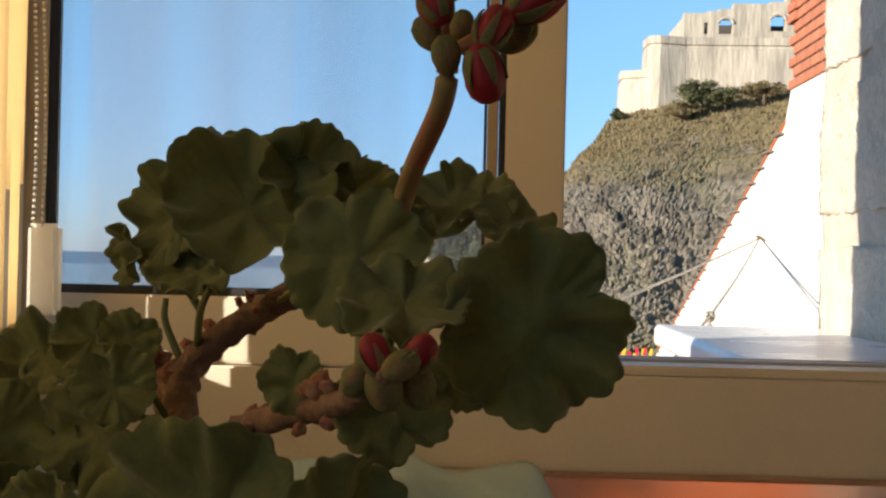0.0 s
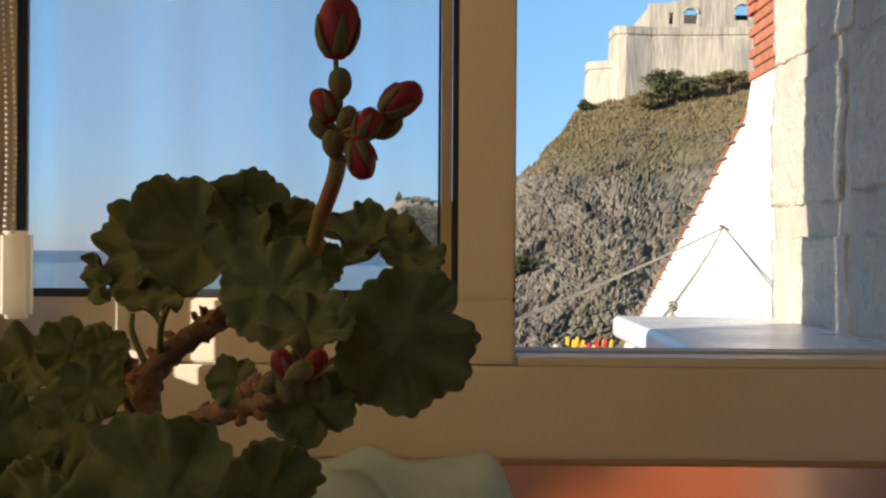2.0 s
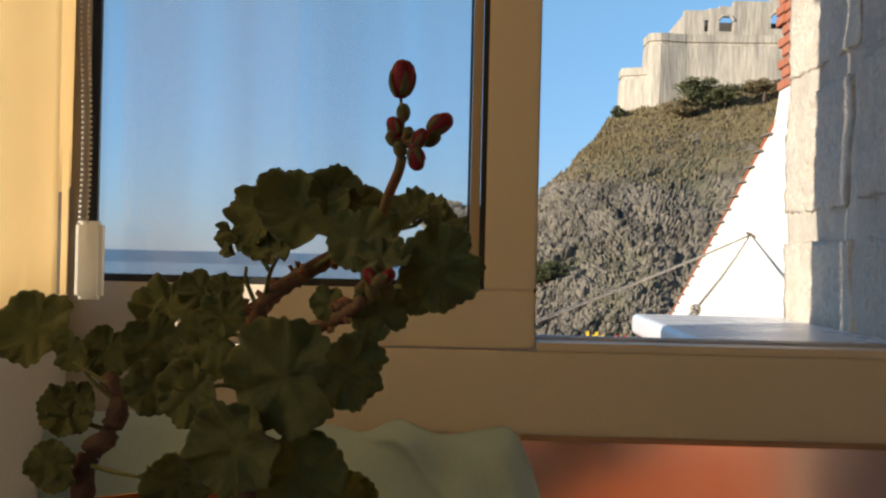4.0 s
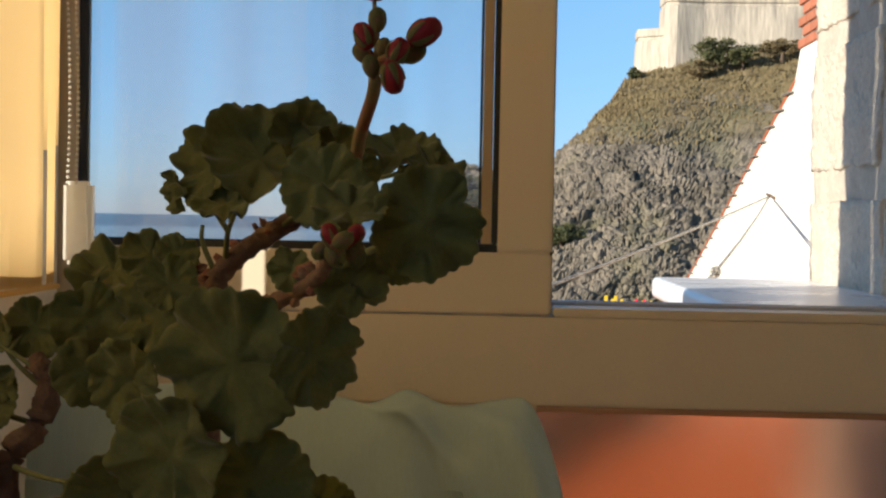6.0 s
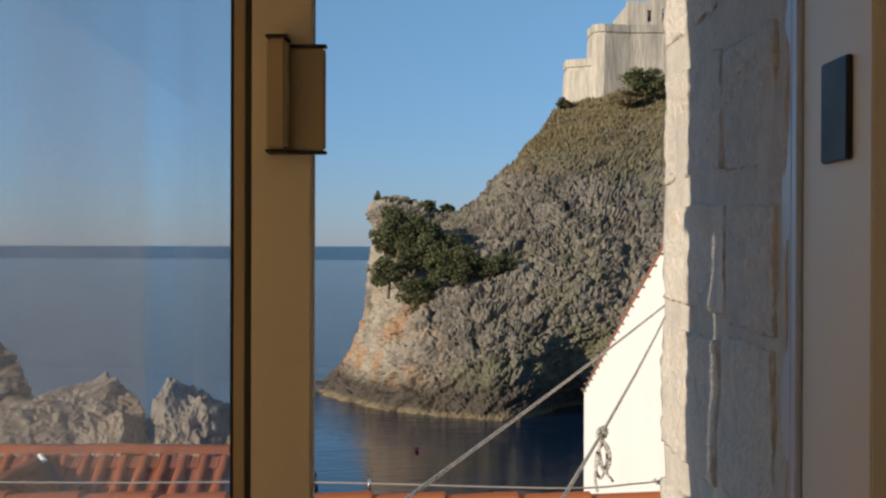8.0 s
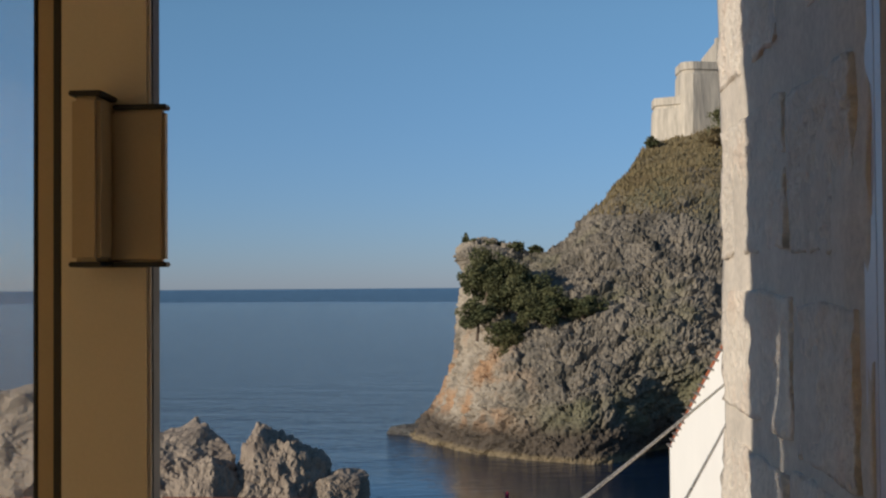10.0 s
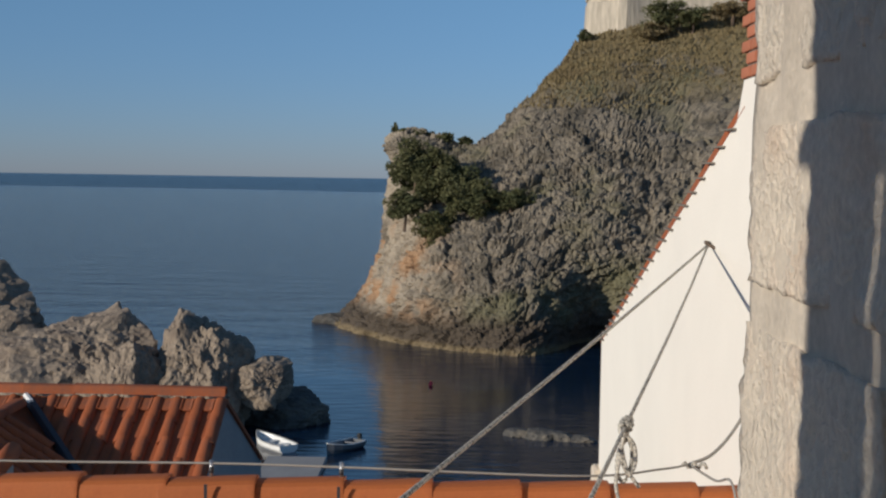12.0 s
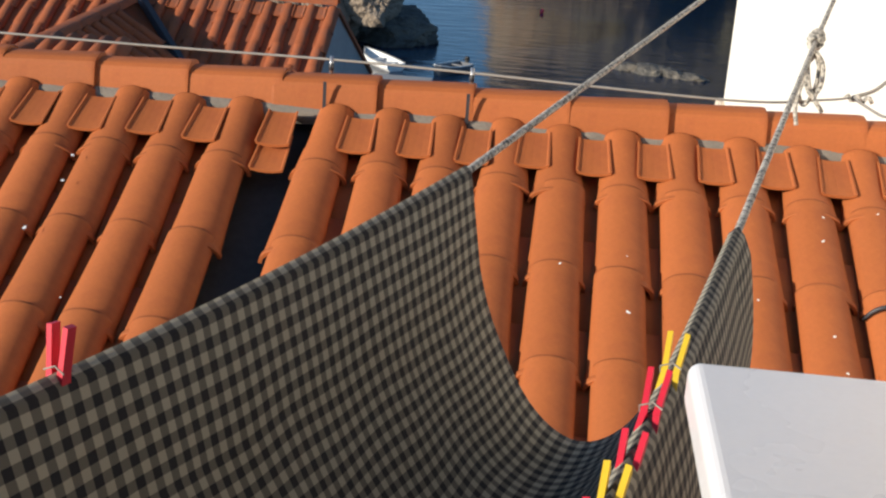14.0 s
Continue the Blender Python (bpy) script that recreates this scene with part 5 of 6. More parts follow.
for c in range(26):
    for r in range(7):
        o = new("roof_tile", LOWT)
        o.parent = low
        o.matrix_parent_inverse = Matrix.Translation(-low.location)
        s = 0.05 + r * 0.52
        o.matrix_basis = Matrix.Translation((-3.20 - c * 0.318 + rnd.uniform(-0.02, 0.02), 19.85 - s * math.cos(LP), -1.66 - s * math.sin(LP))) @ lt @ Matrix.Rotation(radians(2), 4, "X")
        o = new("pan_tile", LOWC if r == 0 else LOWP)
        o.parent = low
        o.matrix_parent_inverse = Matrix.Translation(-low.location)
        s -= 0.0 if r == 0 else 0.2
        o.matrix_basis = Matrix.Translation((-3.36 - c * 0.318, 19.85 - s * math.cos(LP), (-1.635 if r == 0 else -1.665) - s * math.sin(LP))) @ lt @ Matrix.Rotation(radians(1), 4, "X")
LOWR = shaped("low_ridge_tile", [(x * 1.25, z * 1.0) for x, z in ridge_line], (0.0, 0.80), ((0.97, 0.98), (1.03, 1.02)), TILE_OLD)
for k in range(12):
    o = new("ridge_tile", LOWR)
    o.parent = low
    o.matrix_parent_inverse = Matrix.Translation(-low.location)
    o.matrix_basis = Matrix.Translation((-3.12 - 0.77 * k, 19.9, -1.60 + 0.006 * (k % 3))) @ Matrix.Rotation(radians(-90), 4, "Z")
under(low, part("under_roof", prism([(-12, 0), (-3.1, 0), (-3.1, 0.06), (-12, 0.06)], 0, 1), TILE_OLD)).matrix_basis = Matrix.Translation((0, 19.9, -1.72)) @ Matrix.Rotation(LP, 4, "X") @ Matrix.Diagonal((1, -4.3, 1, 1))
under(low, part("rear_roof", prism([(-12, 0), (-3.1, 0), (-3.1, 0.06), (-12, 0.06)], 0, 1), TILE_OLD)).matrix_basis = Matrix.Translation((0, 19.9, -1.72)) @ Matrix.Rotation(-LP, 4, "X") @ Matrix.Diagonal((1, 4.3, 1, 1))
# cross wing: its ridge runs towards the window
wing = empty("lower_house_wing", "cross wing of the lower house with a shaded tiled slope", "house", (-8, 15, -8))
wr = bmesh.new()
wv_ = [(-6.17, 19.67, -1.70), (-6.17, 10.5, -1.70), (-4.2, 10.5, -2.92), (-4.2, 17.0, -2.92), (-8.1, 10.5, -2.92), (-8.1, 17.0, -2.92)]
vs_ = [wr.verts.new(p) for p in wv_]
wr.faces.new((vs_[0], vs_[1], vs_[2], vs_[3]))
wr.faces.new((vs_[1], vs_[0], vs_[5], vs_[4]))
bmesh.ops.solidify(wr, geom=wr.faces[:], thickness=0.08)
under(wing, part("slope", wr, TILE_OLD))
under(wing, part("wall", box(-8.0, -4.3, 10.6, 16.9, -14, -3.02), CONCRETE))
under(wing, part("valley_flashing", tube([(-6.12, 19.66, -1.66), (-5.2, 18.43, -2.24), (-4.2, 17.03, -2.86)], 0.085, 6), LEAD, None, "dark valley flashing"))
under(wing, part("flashing_tip", tube([(-6.14, 19.62, -1.60), (-6.0, 19.45, -1.68)], 0.045, 6), HULL_WHITE, None, "pale bent flashing tip"))
wl = (Vector((-4.2, 0, -2.92)) - Vector((-6.17, 0, -1.70))).normalized()
for r in range(6):
    for c in range(24):
        y = 10.9 + c * 0.33
        s = 0.12 + r * 0.37
        if y > 19.4 - s * 1.15:
            continue
        o = new("roof_tile", LOWT)
        o.parent = wing
        o.matrix_parent_inverse = Matrix.Translation(-wing.location)
        o.matrix_basis = Matrix.Translation((-6.17 + wl.x * s, y, -1.69 + wl.z * s)) @ Matrix.Rotation(math.atan2(-wl.z, wl.x), 4, "Y") @ Matrix.Rotation(radians(90), 4, "Z") @ Matrix.Rotation(radians(2), 4, "X") @ Matrix.Diagonal((1.2, 0.66, 1, 1))
for k in range(11):
    o = new("ridge_tile", LOWR)
    o.parent = wing
    o.matrix_parent_inverse = Matrix.Translation(-wing.location)
    o.matrix_basis = Matrix.Translation((-6.17, 19.4 - k * 0.77, -1.72)) @ Matrix.Diagonal((0.9, 1, 0.8, 1))
chs = empty("low_chimney", "small grey rendered chimney with a tiled cap on the lower house", "chimney", (-5.3, 15.0, -2.2))
under(chs, part("shaft", box(-5.75, -4.86, 14.7, 15.2, -2.6, -1.66, 0.02), CONCRETE))
for k in range(5):
    o = under(chs, part("cap_tile", tube([(-5.72 + k * 0.20, 14.6, -1.66), (-5.70 + k * 0.20, 15.3, -1.52)], 0.11, 8), TILE_OLD, None, "", True))

# ---- sea, shore rocks, boats ----
SEA_Z = -13.6
wbm = bmesh.new()
bmesh.ops.create_circle(wbm, cap_ends=True, segments=96, radius=4700)
sea_ob = part("sea", wbm, WATER)
sea_ob.location = (0, 0, SEA_Z)
tagged(sea_ob, "calm dark blue sea reaching the horizon", "water", kind="structure")


def rock(name, at, size, seed, label, material=ROCK, sub=6, rough=0.21, turn=0.0):
    """A rock broken into big faces by random planes, then weathered."""
    bm = bmesh.new()
    bmesh.ops.create_icosphere(bm, subdivisions=sub, radius=1)
    off = Vector((seed * 7.3, seed * 3.7, seed))
    rr = random.Random(seed)
    cuts = [(Vector((rr.gauss(0, 1), rr.gauss(0, 1), rr.gauss(0.1, 0.8))).normalized(), rr.uniform(0.66, 1.0)) for _ in range(26)]
    for v in bm.verts:
        d = v.co.normalized()
        w = (d + 0.16 * Vector((noise.noise(d * 3 + off), noise.noise(d * 3 + off + Vector((5, 0, 0))), noise.noise(d * 3 + off + Vector((0, 5, 0)))))).normalized()
        k = min([1.12] + [h / max(w.dot(n), 0.05) for n, h in cuts])
        k += rough * (0.40 * (0.4 - abs(noise.noise(d * 2.4 + off))) + 0.34 * (abs(noise.noise(d * 5.5 + off)) - 0.2) + 0.13 * (0.3 - abs(noise.noise(d * 13 + off))) + 0.09 * noise.noise(d * 31 + off))
        v.co = Vector((d.x * size[0], d.y * size[1], d.z * size[2])) * k * 1.12
    ob = part(name, bm, material, None, "", False)
    ob.matrix_world = Matrix.Translation(at) @ Matrix.Rotation(turn, 4, "Z")
    return tagged(ob, label, "rock", "shore rocks")


rock("shore_rock", (-37.0, 93, -10.4), (9.0, 8, 5.6), 3, "tall grey sea rock, its shaded side dark", sub=6)
rock("shore_rock", (-21.8, 80, -11.6), (6.2, 6.0, 5.0), 5, "broad pale limestone rock on the shore, lit by low sun", sub=6)
rock("shore_rock", (-18.6, 77, -12.2), (3.2, 4.0, 4.0), 14, "pale weathered limestone rock on the shore")
rock("shore_rock", (-14.6, 78.5, -11.4), (3.4, 4.0, 4.7), 8, "rounded craggy limestone rock on the shore", sub=6, rough=0.28)
rock("shore_rock", (-10.9, 78, -10.6), (2.0, 2.4, 1.35), 21, "overhanging lump of limestone")
rock("shore_rock", (-13.0, 82, -13.0), (3.6, 3.0, 2.4), 22, "dark limestone rock at the foot of the shore", WET_ROCK)
rock("shore_rock", (-10.0, 81.5, -13.3), (3.3, 2.4, 1.75), 27, "low dark wet rock at the waterline", WET_ROCK)
for k, (x, s) in enumerate(((4.6, 1.0), (6.0, 1.3), (7.3, 0.9), (8.3, 0.8))):
    rock("reef_rock", (x, 78 - 0.5 * k, -13.6), (s, s * 0.8, 0.45 * s), 31 + k, "small half-sunk reef rock in the dark water", WET_ROCK, 4)


def boat(at, heading, hull, word, outboard, size):
    b = empty("rowing_boat", word, "boat", at)
    bm = bmesh.new()
    stations = [(-1.75, 0.62, 0.34), (-1.0, 0.74, 0.33), (0.0, 0.76, 0.36), (0.9, 0.60, 0.44), (1.5, 0.30, 0.54), (1.9, 0.03, 0.62)]
    rows = []
    for x, w, h in stations:
        o = [(x, w * c, -0.15 + (h + 0.15) * z) for c, z in ((-1, 1), (-0.93, 0.45), (-0.6, 0.0), (0.6, 0.0), (0.93, 0.45), (1, 1))]
        i = [(x * 0.965, w * 0.88 * c, 0.0 + h * z * 0.98) for c, z in ((1, 1), (0.9, 0.5), (0.55, 0.1), (-0.55, 0.1), (-0.9, 0.5), (-1, 1))]
        rows.append([Vector(p) for p in o + i + o[:1]])
    bm = sheet(rows)
    bm.faces.new([v for v in bm.verts if abs(v.co.x + 1.75) < 1e-4][:6])
    bmesh.ops.recalc_face_normals(bm, faces=bm.faces)
    part("hull", bm, hull, b)
    rim = [(x, w, h + 0.01) for x, w, h in stations] + [(x, -w, h + 0.01) for x, w, h in stations[::-1]]
    part("gunwale", tube(rim, 0.035, 6), HULL_WHITE if hull is HULL_DARK else CONCRETE, b)
    for x in (-0.9, 0.35):
        part("thwart", box(x - 0.14, x + 0.14, -0.62, 0.62, 0.22, 0.26, 0.01), CONCRETE if hull is HULL_DARK else HULL_WHITE, b)
    if outboard:
        e = part("outboard_engine", box(-1.95, -1.65, -0.14, 0.14, 0.35, 0.75, 0.05), SEAL, b, "dark outboard engine")
        part("engine_leg", box(-1.88, -1.78, -0.06, 0.06, -0.2, 0.35, 0.01), SEAL, b)
        part("tiller", tube([(-1.7, 0, 0.6), (-1.1, 0.1, 0.66)], 0.025, 6), SEAL, b)
    b.matrix_world = Matrix.Translation(at) @ Matrix.Rotation(heading, 4, "Z") @ Matrix.Scale(size, 4)
    return b


rock("shore_rock", (-11.4, 136.6, -13.75), (3.0, 2.2, 0.95), 41, "flat dark rock shelf at the tip of the headland", WET_ROCK)
boat((-9.4, 73.2, -13.5), radians(128), HULL_WHITE, "white rowing boat moored by the rocks", False, 0.95)
boat((-5.4, 72.9, -13.5), radians(238), HULL_DARK, "dark grey motor boat moored by the jetty", True, 0.82)
structure(part("jetty", prism([(-9.3, -14.5), (-6.0, -14.5), (-6.1, -13.3), (-9.2, -13.3)], 56, 69.6), CONCRETE), "grey concrete jetty beside the boats", "jetty")
tagged(rock("mooring_buoy", (-0.9, 96, -13.5), (0.17, 0.17, 0.2), 2, "small red mooring buoy on the water", PEG_RED, 2, 0.05), "", "buoy", "buoys")

# ---- headland ----
# rising lines of the cliff from the water to its brow, west to east: x, y, z
RIBS = [
    ((-8.4, 164, -14.2), (-7.8, 162, -9.5), (-7.1, 160, -5.4), (-6.4, 157, -0.9), (-5.8, 154, 3.0), (-5.7, 152, 5.1), (-4.6, 151, 6.4)),
    ((-12.6, 137.8, -14.2), (-9.0, 140, -10.8), (-7.0, 141, -6.3), (-6.8, 142, -1.9), (-6.2, 143, 2.6), (-7.3, 143, 5.1), (-6.0, 146, 6.7)),
    ((-4.7, 120, -14.2), (-4.5, 122, -9.9), (-4.0, 125, -5.8), (-3.4, 129, -1.5), (-3.1, 133, 2.4), (-2.9, 137, 4.8), (-1.8, 142, 6.5)),
    ((3.8, 113, -14.2), (3.5, 116, -9.4), (3.2, 120, -5.5), (3.1, 125, -1.4), (3.2, 130, 1.9), (3.3, 136, 4.3), (3.4, 141, 6.4)),
    ((8.4, 113, -14.2), (8.4, 117, -8.4), (8.6, 122, -3.5), (9.0, 128, 1.9), (9.6, 134, 6.6), (10.6, 141, 10.8), (12.1, 149, 14.1)),
    ((14.3, 124, -14.2), (14.2, 121, -8.8), (14.5, 122, -3.5), (15.0, 127, 1.9), (15.6, 134, 7.8), (15.9, 143, 13.6), (16.2, 156, 18.4)),
    ((20.3, 113, -14.2), (21.0, 117, -8.6), (22.1, 123, -2.5), (23.8, 130, 4.2), (26.0, 140, 11.9), (28.2, 149, 17.9), (29.8, 156.5, 21.5)),
    ((36, 110, -14.2), (37, 113, -8.6), (39, 119, -2.5), (41, 126, 4.2), (44, 135, 11.9), (47, 144, 18.4), (50, 151, 22.4)),
]
US, VS = 44, 30
lines_ = [curve_points(r, VS) for r in RIBS]
grid = [curve_points([l[k] for l in lines_], US) for k in range(len(lines_[0]))]
back = [[p + Vector((2.0, 26.0, -0.5)) for p in grid[-1]], [p + Vector((4.0, 70.0, -30.0)) for p in grid[-1]]]
G = np.array([[tuple(p) for p in r] for r in grid])
du, dv = np.gradient(G, axis=1), np.gradient(G, axis=0)
NRM = np.cross(du, dv)
NRM /= np.linalg.norm(NRM, axis=2, keepdims=True) + 1e-9


BED = Matrix.Rotation(radians(24), 3, "Y") @ Matrix.Rotation(radians(12), 3, "X")


def blocks(p, size, flat, seed):
    """Broken beds: each block stands at its own depth and tilt, with an open joint round it."""
    q = BED @ p
    q = Vector((q.x / (size * 1.5), q.y / size, q.z / (size * flat))) + Vector((seed, 0, 0))
    d, near = noise.voronoi(q)
    c = near[0]
    tilt_ = Vector((noise.noise(c * 7.1), noise.noise(c * 5.3 + Vector((3, 0, 0))), 0.8 * noise.noise(c * 6.7 + Vector((0, 4, 0)))))
    return noise.noise(c * 3.7 + Vector((0, 0, 9))) + 1.5 * (q - c).dot(tilt_) - 0.55 * max(0.0, 1 - (d[1] - d[0]) / 0.16)


def craggy(p, big=1.0):
    """Ledges and broken blocks: a height in metres."""
    q = p * 0.16
    w = p + 0.7 * Vector((noise.noise(p * 0.5), noise.noise(p * 0.5 + Vector((7, 0, 0))), noise.noise(p * 0.5 + Vector((0, 7, 0)))))
    h = 0.9 * noise.noise(q) + 0.66 * blocks(w, 3.4, 0.45, 0.0) + 0.46 * blocks(w, 1.25, 0.5, 40.0) + 0.26 * blocks(w, 0.6, 0.6, 80.0)
    h += 0.22 * (0.4 - abs(noise.noise(p * 1.9))) + 0.12 * noise.noise(p * 4.3)
    return (h - 0.25) * big * 0.8


cg = []
for k in range(G.shape[0]):
    r = []
    for i in range(G.shape[1]):
        p, nn_ = Vector(G[k, i]), Vector(NRM[k, i])
        low_ = min(1.0, 0.70 + 0.30 * k / 30)
        top_ = 1.0 if p.z < 6 else max(0.34, 1 - (p.z - 6) / 10)
        r.append(p + nn_ * craggy(p) * low_ * top_)
    cg.append(r)
hl = sheet(cg + back)
bmesh.ops.recalc_face_normals(hl, faces=hl.faces)
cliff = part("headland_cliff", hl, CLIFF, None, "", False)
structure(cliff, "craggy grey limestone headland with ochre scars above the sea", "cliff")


def crown(at, radii, count, size, seed, material, clumps=64, flat=0.6):
    """A crown of many small leaves gathered in clumps."""
    rnd_ = random.Random(seed)
    cs = []
    for _ in range(clumps):
        d = Vector((rnd_.gauss(0, 1), rnd_.gauss(0, 1), rnd_.gauss(0, 1))).normalized() * rnd_.uniform(0.1, 0.95)
        cs.append((Vector((d.x * radii[0], d.y * radii[1], d.z * radii[2])), rnd_.uniform(0.13, 0.30)))
    vs, fs = [], []
    for _ in range(count):
        c, r = rnd_.choice(cs)
        d = Vector((rnd_.gauss(0, 1), rnd_.gauss(0, 1), rnd_.gauss(0, 1) * flat)).normalized() * rnd_.uniform(0.5, 1.0) * r
        p = c + Vector((d.x * radii[0], d.y * radii[1], d.z * radii[2])) * 1.2
        u = Vector((rnd_.gauss(0, 1), rnd_.gauss(0, 1), rnd_.gauss(0, 0.6))).normalized() * size * rnd_.uniform(0.5, 1.2)
        v = u.cross(Vector((rnd_.gauss(0, 1), rnd_.gauss(0, 1), rnd_.gauss(0, 1)))).normalized() * size * rnd_.uniform(0.3, 0.6)
        k = len(vs)
        vs += [tuple(p - u), tuple(p - u * 0.1 + v), tuple(p + u), tuple(p - u * 0.1 - v)]
        fs.append((k, k + 1, k + 2, k + 3))
    me = bpy.data.meshes.new("crown")
    me.from_pydata(vs, [], fs)
    me.materials.append(material)
    o = new("crown", me)
    o.location = at
    return o


def tree(name, foot, height, radii, count, seed, label, category, material=FOLIAGE, size=0.17):
    t_ = empty(name, label, category, foot, "headland trees")
    f = Vector(foot)
    rnd_ = random.Random(seed)
    top = f + Vector((rnd_.uniform(-0.3, 0.3), 0, height))
    tb_ = tube(curve_points([f - Vector((0, 0, 1.0)), f + Vector((0.15, 0, height * 0.5)), top]), 0.16 * max(radii) / 2, 7, taper=0.04)
    for k in range(6):
        a = rnd_.uniform(0, 6.28)
        tube([f + Vector((0.1, 0, height * (0.3 + 0.1 * k))), f + Vector((math.cos(a) * radii[0] * 0.7, math.sin(a) * radii[1] * 0.7, height * (0.45 + 0.12 * k)))], 0.06, 5, tb_, 0.015)
    under(t_, part("trunk", tb_, BARK))
    under(t_, crown(f + Vector((0, 0, height)), radii, int(count * 1.5), size, seed, material))
    return t_


tree("pine_tree", (-3.2, 128.5, 0.0), 2.4, (3.2, 2.4, 2.8), 11000, 1, "dark green pine clinging to the cliff", "tree")
tree("pine_tree", (-0.2, 127.5, -0.6), 2.4, (3.3, 2.2, 3.0), 11000, 2, "dense dark green pine on the cliff ledge", "tree")
tree("pine_tree", (-4.0, 125.5, -2.6), 1.6, (2.1, 1.6, 1.9), 4200, 3, "dark green pine leaning from the cliff", "tree")
tree("pine_tree", (2.4, 125.0, -2.4), 1.9, (3.0, 1.8, 2.5), 7500, 4, "sparse green pine on the cliff ledge", "tree")
tree("pine_tree", (6.0, 125.0, -1.6), 1.3, (2.7, 1.4, 1.3), 3800, 5, "low spreading pine on the cliff", "tree")
tree("pine_tree", (-0.8, 124.0, -4.8), 1.4, (2.4, 1.5, 2.3), 5000, 6, "olive green bush on the cliff face", "tree", SCRUB_GREEN)
tree("pine_tree", (-3.6, 143, 5.8), 0.4, (2.0, 1.6, 0.9), 2400, 7, "dark scrub on the brow of the cliff", "tree")
tree("pine_tree", (-5.9, 146, 5.9), 0.7, (0.55, 0.5, 0.9), 700, 8, "small dark pine on the tip of the headland", "tree")
tree("pine_tree", (-0.3, 141, 5.6), 0.2, (1.1, 1.0, 0.7), 900, 9, "small dark shrub on the brow of the cliff", "tree")
tree("pine_tree", (1.9, 141, 5.4), 0.15, (0.9, 0.8, 0.5), 700, 10, "low dark shrub on the brow of the cliff", "tree")
tree("fort_bush", (24.2, 150, 18.5), 1.6, (2.6, 2.0, 2.2), 3800, 12, "dark green bush under the fortress wall", "bush")
tree("fort_bush", (27.3, 150, 18.7), 1.4, (2.4, 2.0, 1.5), 3000, 13, "rounded green bush under the fortress wall", "bush")
tree("fort_bush", (22.3, 149, 17.2), 1.0, (2.0, 1.6, 1.2), 2000, 14, "olive green bush on the grass slope", "bush", SCRUB)
tree("fort_bush", (32.0, 151, 20.3), 0.9, (3.2, 1.6, 1.0), 2400, 15, "low scrub under the fortress wall", "bush", SCRUB)
tree("fort_bush", (15.5, 154, 17.6), 0.6, (0.9, 0.8, 0.8), 900, 16, "small dark shrub at the corner of the fortress", "bush")
# dry grass tufts over the upper slope
rnd = random.Random(5)
vs, fs = [], []
for _ in range(14000):
    k, i = rnd.randint(int(G.shape[0] * 0.62), G.shape[0] - 2), rnd.randint(int(US * 2.6), G.shape[1] - 2)
    p = cg[k][i].lerp(cg[k + 1][i + 1], rnd.random())
    if p.z < 9 or (p.z < 12 and rnd.random() < 0.6):
        continue
    h, w = rnd.uniform(0.15, 0.5), rnd.uniform(0.06, 0.2)
    a = rnd.uniform(0, 6.28)
    n0 = len(vs)
    vs += [tuple(p + Vector((-w * math.cos(a), -w * math.sin(a), -0.1))), tuple(p + Vector((w * math.cos(a), w * math.sin(a), -0.1))), tuple(p + Vector((rnd.uniform(-0.2, 0.2), rnd.uniform(-0.2, 0.2), h)))]
    fs.append((n0, n0 + 1, n0 + 2))
me = bpy.data.meshes.new("dry_grass")
me.from_pydata(vs, [], fs)
me.materials.append(SCRUB)
tagged(new("dry_grass", me), "dry yellow-brown grass on the upper slope", "grass", kind="stuff")

# ---- fortress on the headland ----
fort = empty("fortress", "pale limestone fortress with stepped walls on the headland", "fortress", (28, 160, 18))


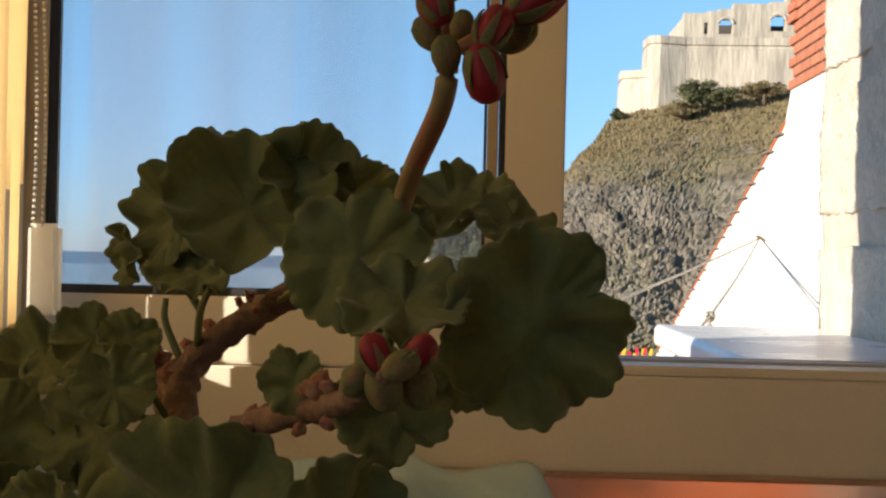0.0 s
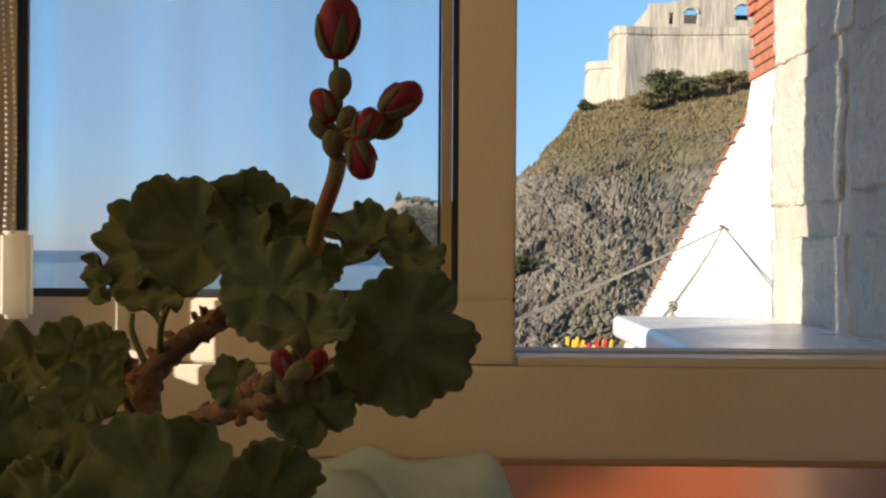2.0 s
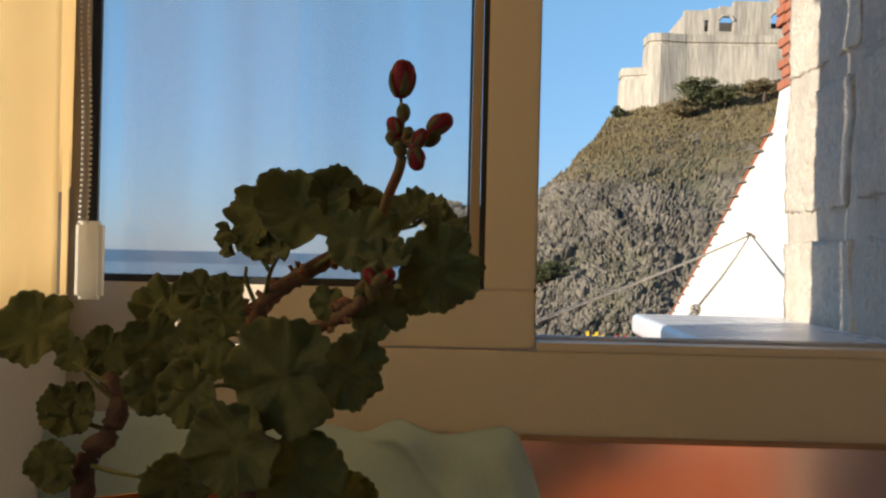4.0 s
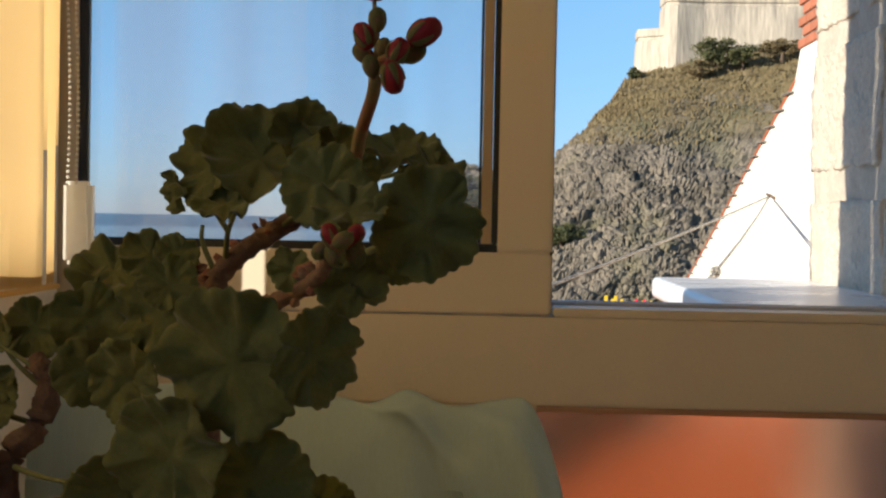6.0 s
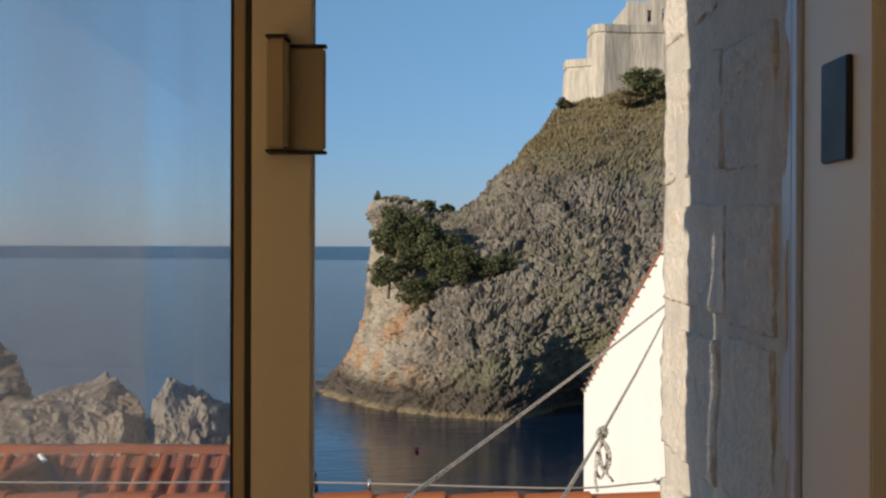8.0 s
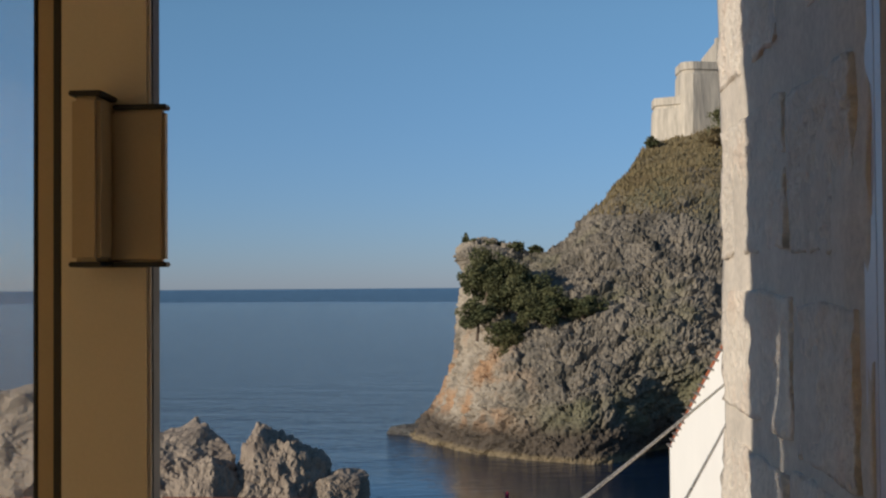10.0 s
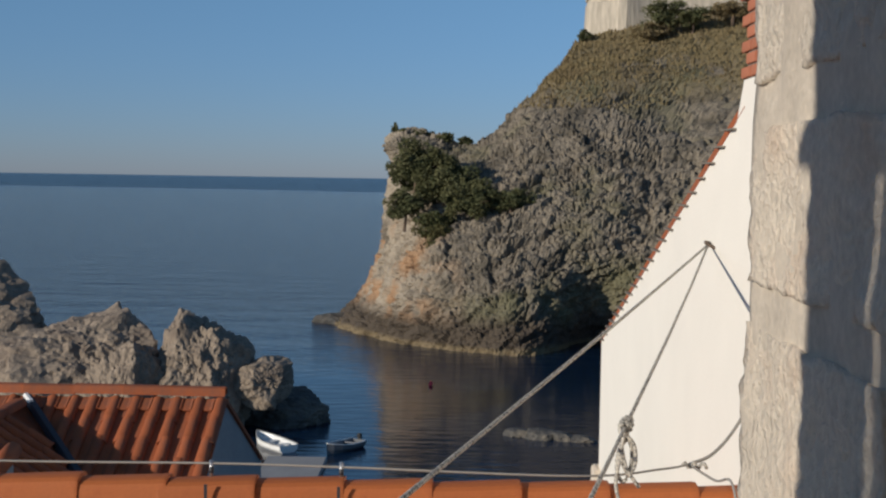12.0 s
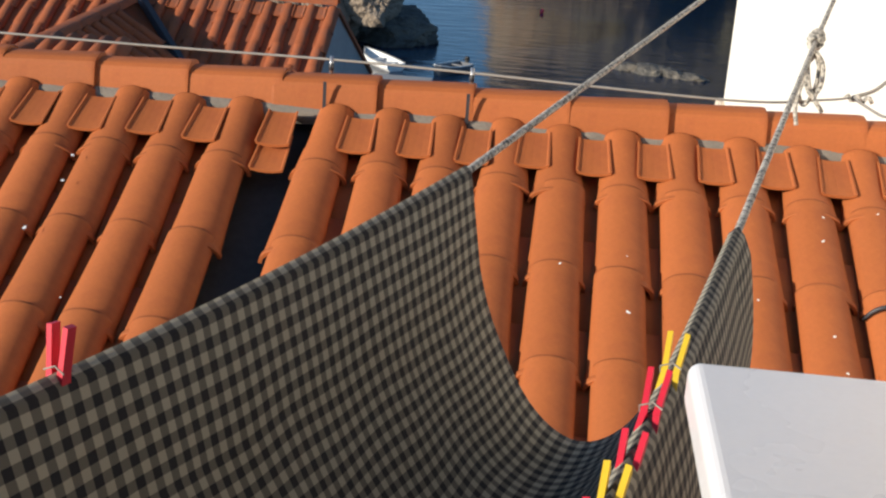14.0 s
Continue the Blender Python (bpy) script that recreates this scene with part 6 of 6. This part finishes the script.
def curtain(name, plan, z0, z1, parapet=0.5):
    """A battered wall along a plan line, with a lip near its top."""
    bm = bmesh.new()
    rows = []
    lev = ((z0, 0.55), (z1 - 1.4, 0.12), (z1 - 1.3, -0.10), (z1 - 1.0, -0.10), (z1 - 0.9, 0.12), (z1, 0.12))
    pts = [Vector((x, y, 0)) for x, y in plan]
    cen = Vector((30, 172, 0))
    for z, o in lev:
        rows.append([p + (p - cen).normalized() * (o) + Vector((0, 0, z)) for p in pts])
    rows.append([p + (cen - p).normalized() * 1.6 + Vector((0, 0, z1)) for p in pts])
    rows.append([p + (cen - p).normalized() * 1.6 + Vector((0, 0, z0)) for p in pts])
    bm = sheet(rows)
    bmesh.ops.recalc_face_normals(bm, faces=bm.faces)
    return under(fort, part(name, bm, FORT))


curtain("outer_wall", [(16.5, 162), (16.45, 158.6), (16.7, 158.3), (19.7, 156.5)], 15.5, 24.0)
curtain("bastion_wall", [(19.3, 161), (19.45, 156.9), (19.9, 156.3), (20.8, 156.0), (24.0, 156.9), (29, 156.8), (36.5, 156.3), (48, 155.5)], 16.5, 28.0)
kb = bmesh.new()
wins = [(29.45, 30.2, 0.9, 0.95), (35.83, 30.7, 0.95, 1.0), (27.0, 29.9, 0.25, 0.7), (42.0, 30.9, 0.9, 1.0)]
X0, X1, Z0, Z1 = 24.3, 52.0, 27.0, 31.4
xs = sorted({X0, X1} | {x + s * w for x, z, w, h in wins for s in (-1, 1)})
kept = xs
for xa, xb in zip(kept, kept[1:]):
    hole = [w for w in wins if abs((xa + xb) / 2 - w[0]) < w[2]]
    top = lambda x: Z1 + (x - X0) * 0.155
    segs = [(Z0, Z1 + (xb - X0) * 0.155)] if not hole else [(Z0, hole[0][1] - hole[0][3]), (hole[0][1] + hole[0][3], Z1 + (xb - X0) * 0.155)]
    for za, zb in segs:
        add_box(kb, xa, xb, 161.6, 163.0, za, zb)
under(fort, part("upper_wall", kb, FORT))
for x, z, w, h in wins[:2]:
    ab = tube([(x + (w - 0.02) * math.cos(a), 161.55, z + h * 0.35 + h * 0.75 * math.sin(a)) for a in np.linspace(0.05, math.pi - 0.05, 9)], 0.20, 6)
    under(fort, part("window_arch", ab, FORT))
under(fort, part("upper_return", box(24.3, 25.7, 163.0, 175, 27, 31.38), FORT))
under(fort, part("inner_wall", box(25, 52, 166.5, 167.5, 27, 31.2), FORT_DARK, None, "shaded inner wall seen through the embrasures"))
under(fort, part("keep_fill", box(26, 52, 163.2, 176, 14, 28), FORT))
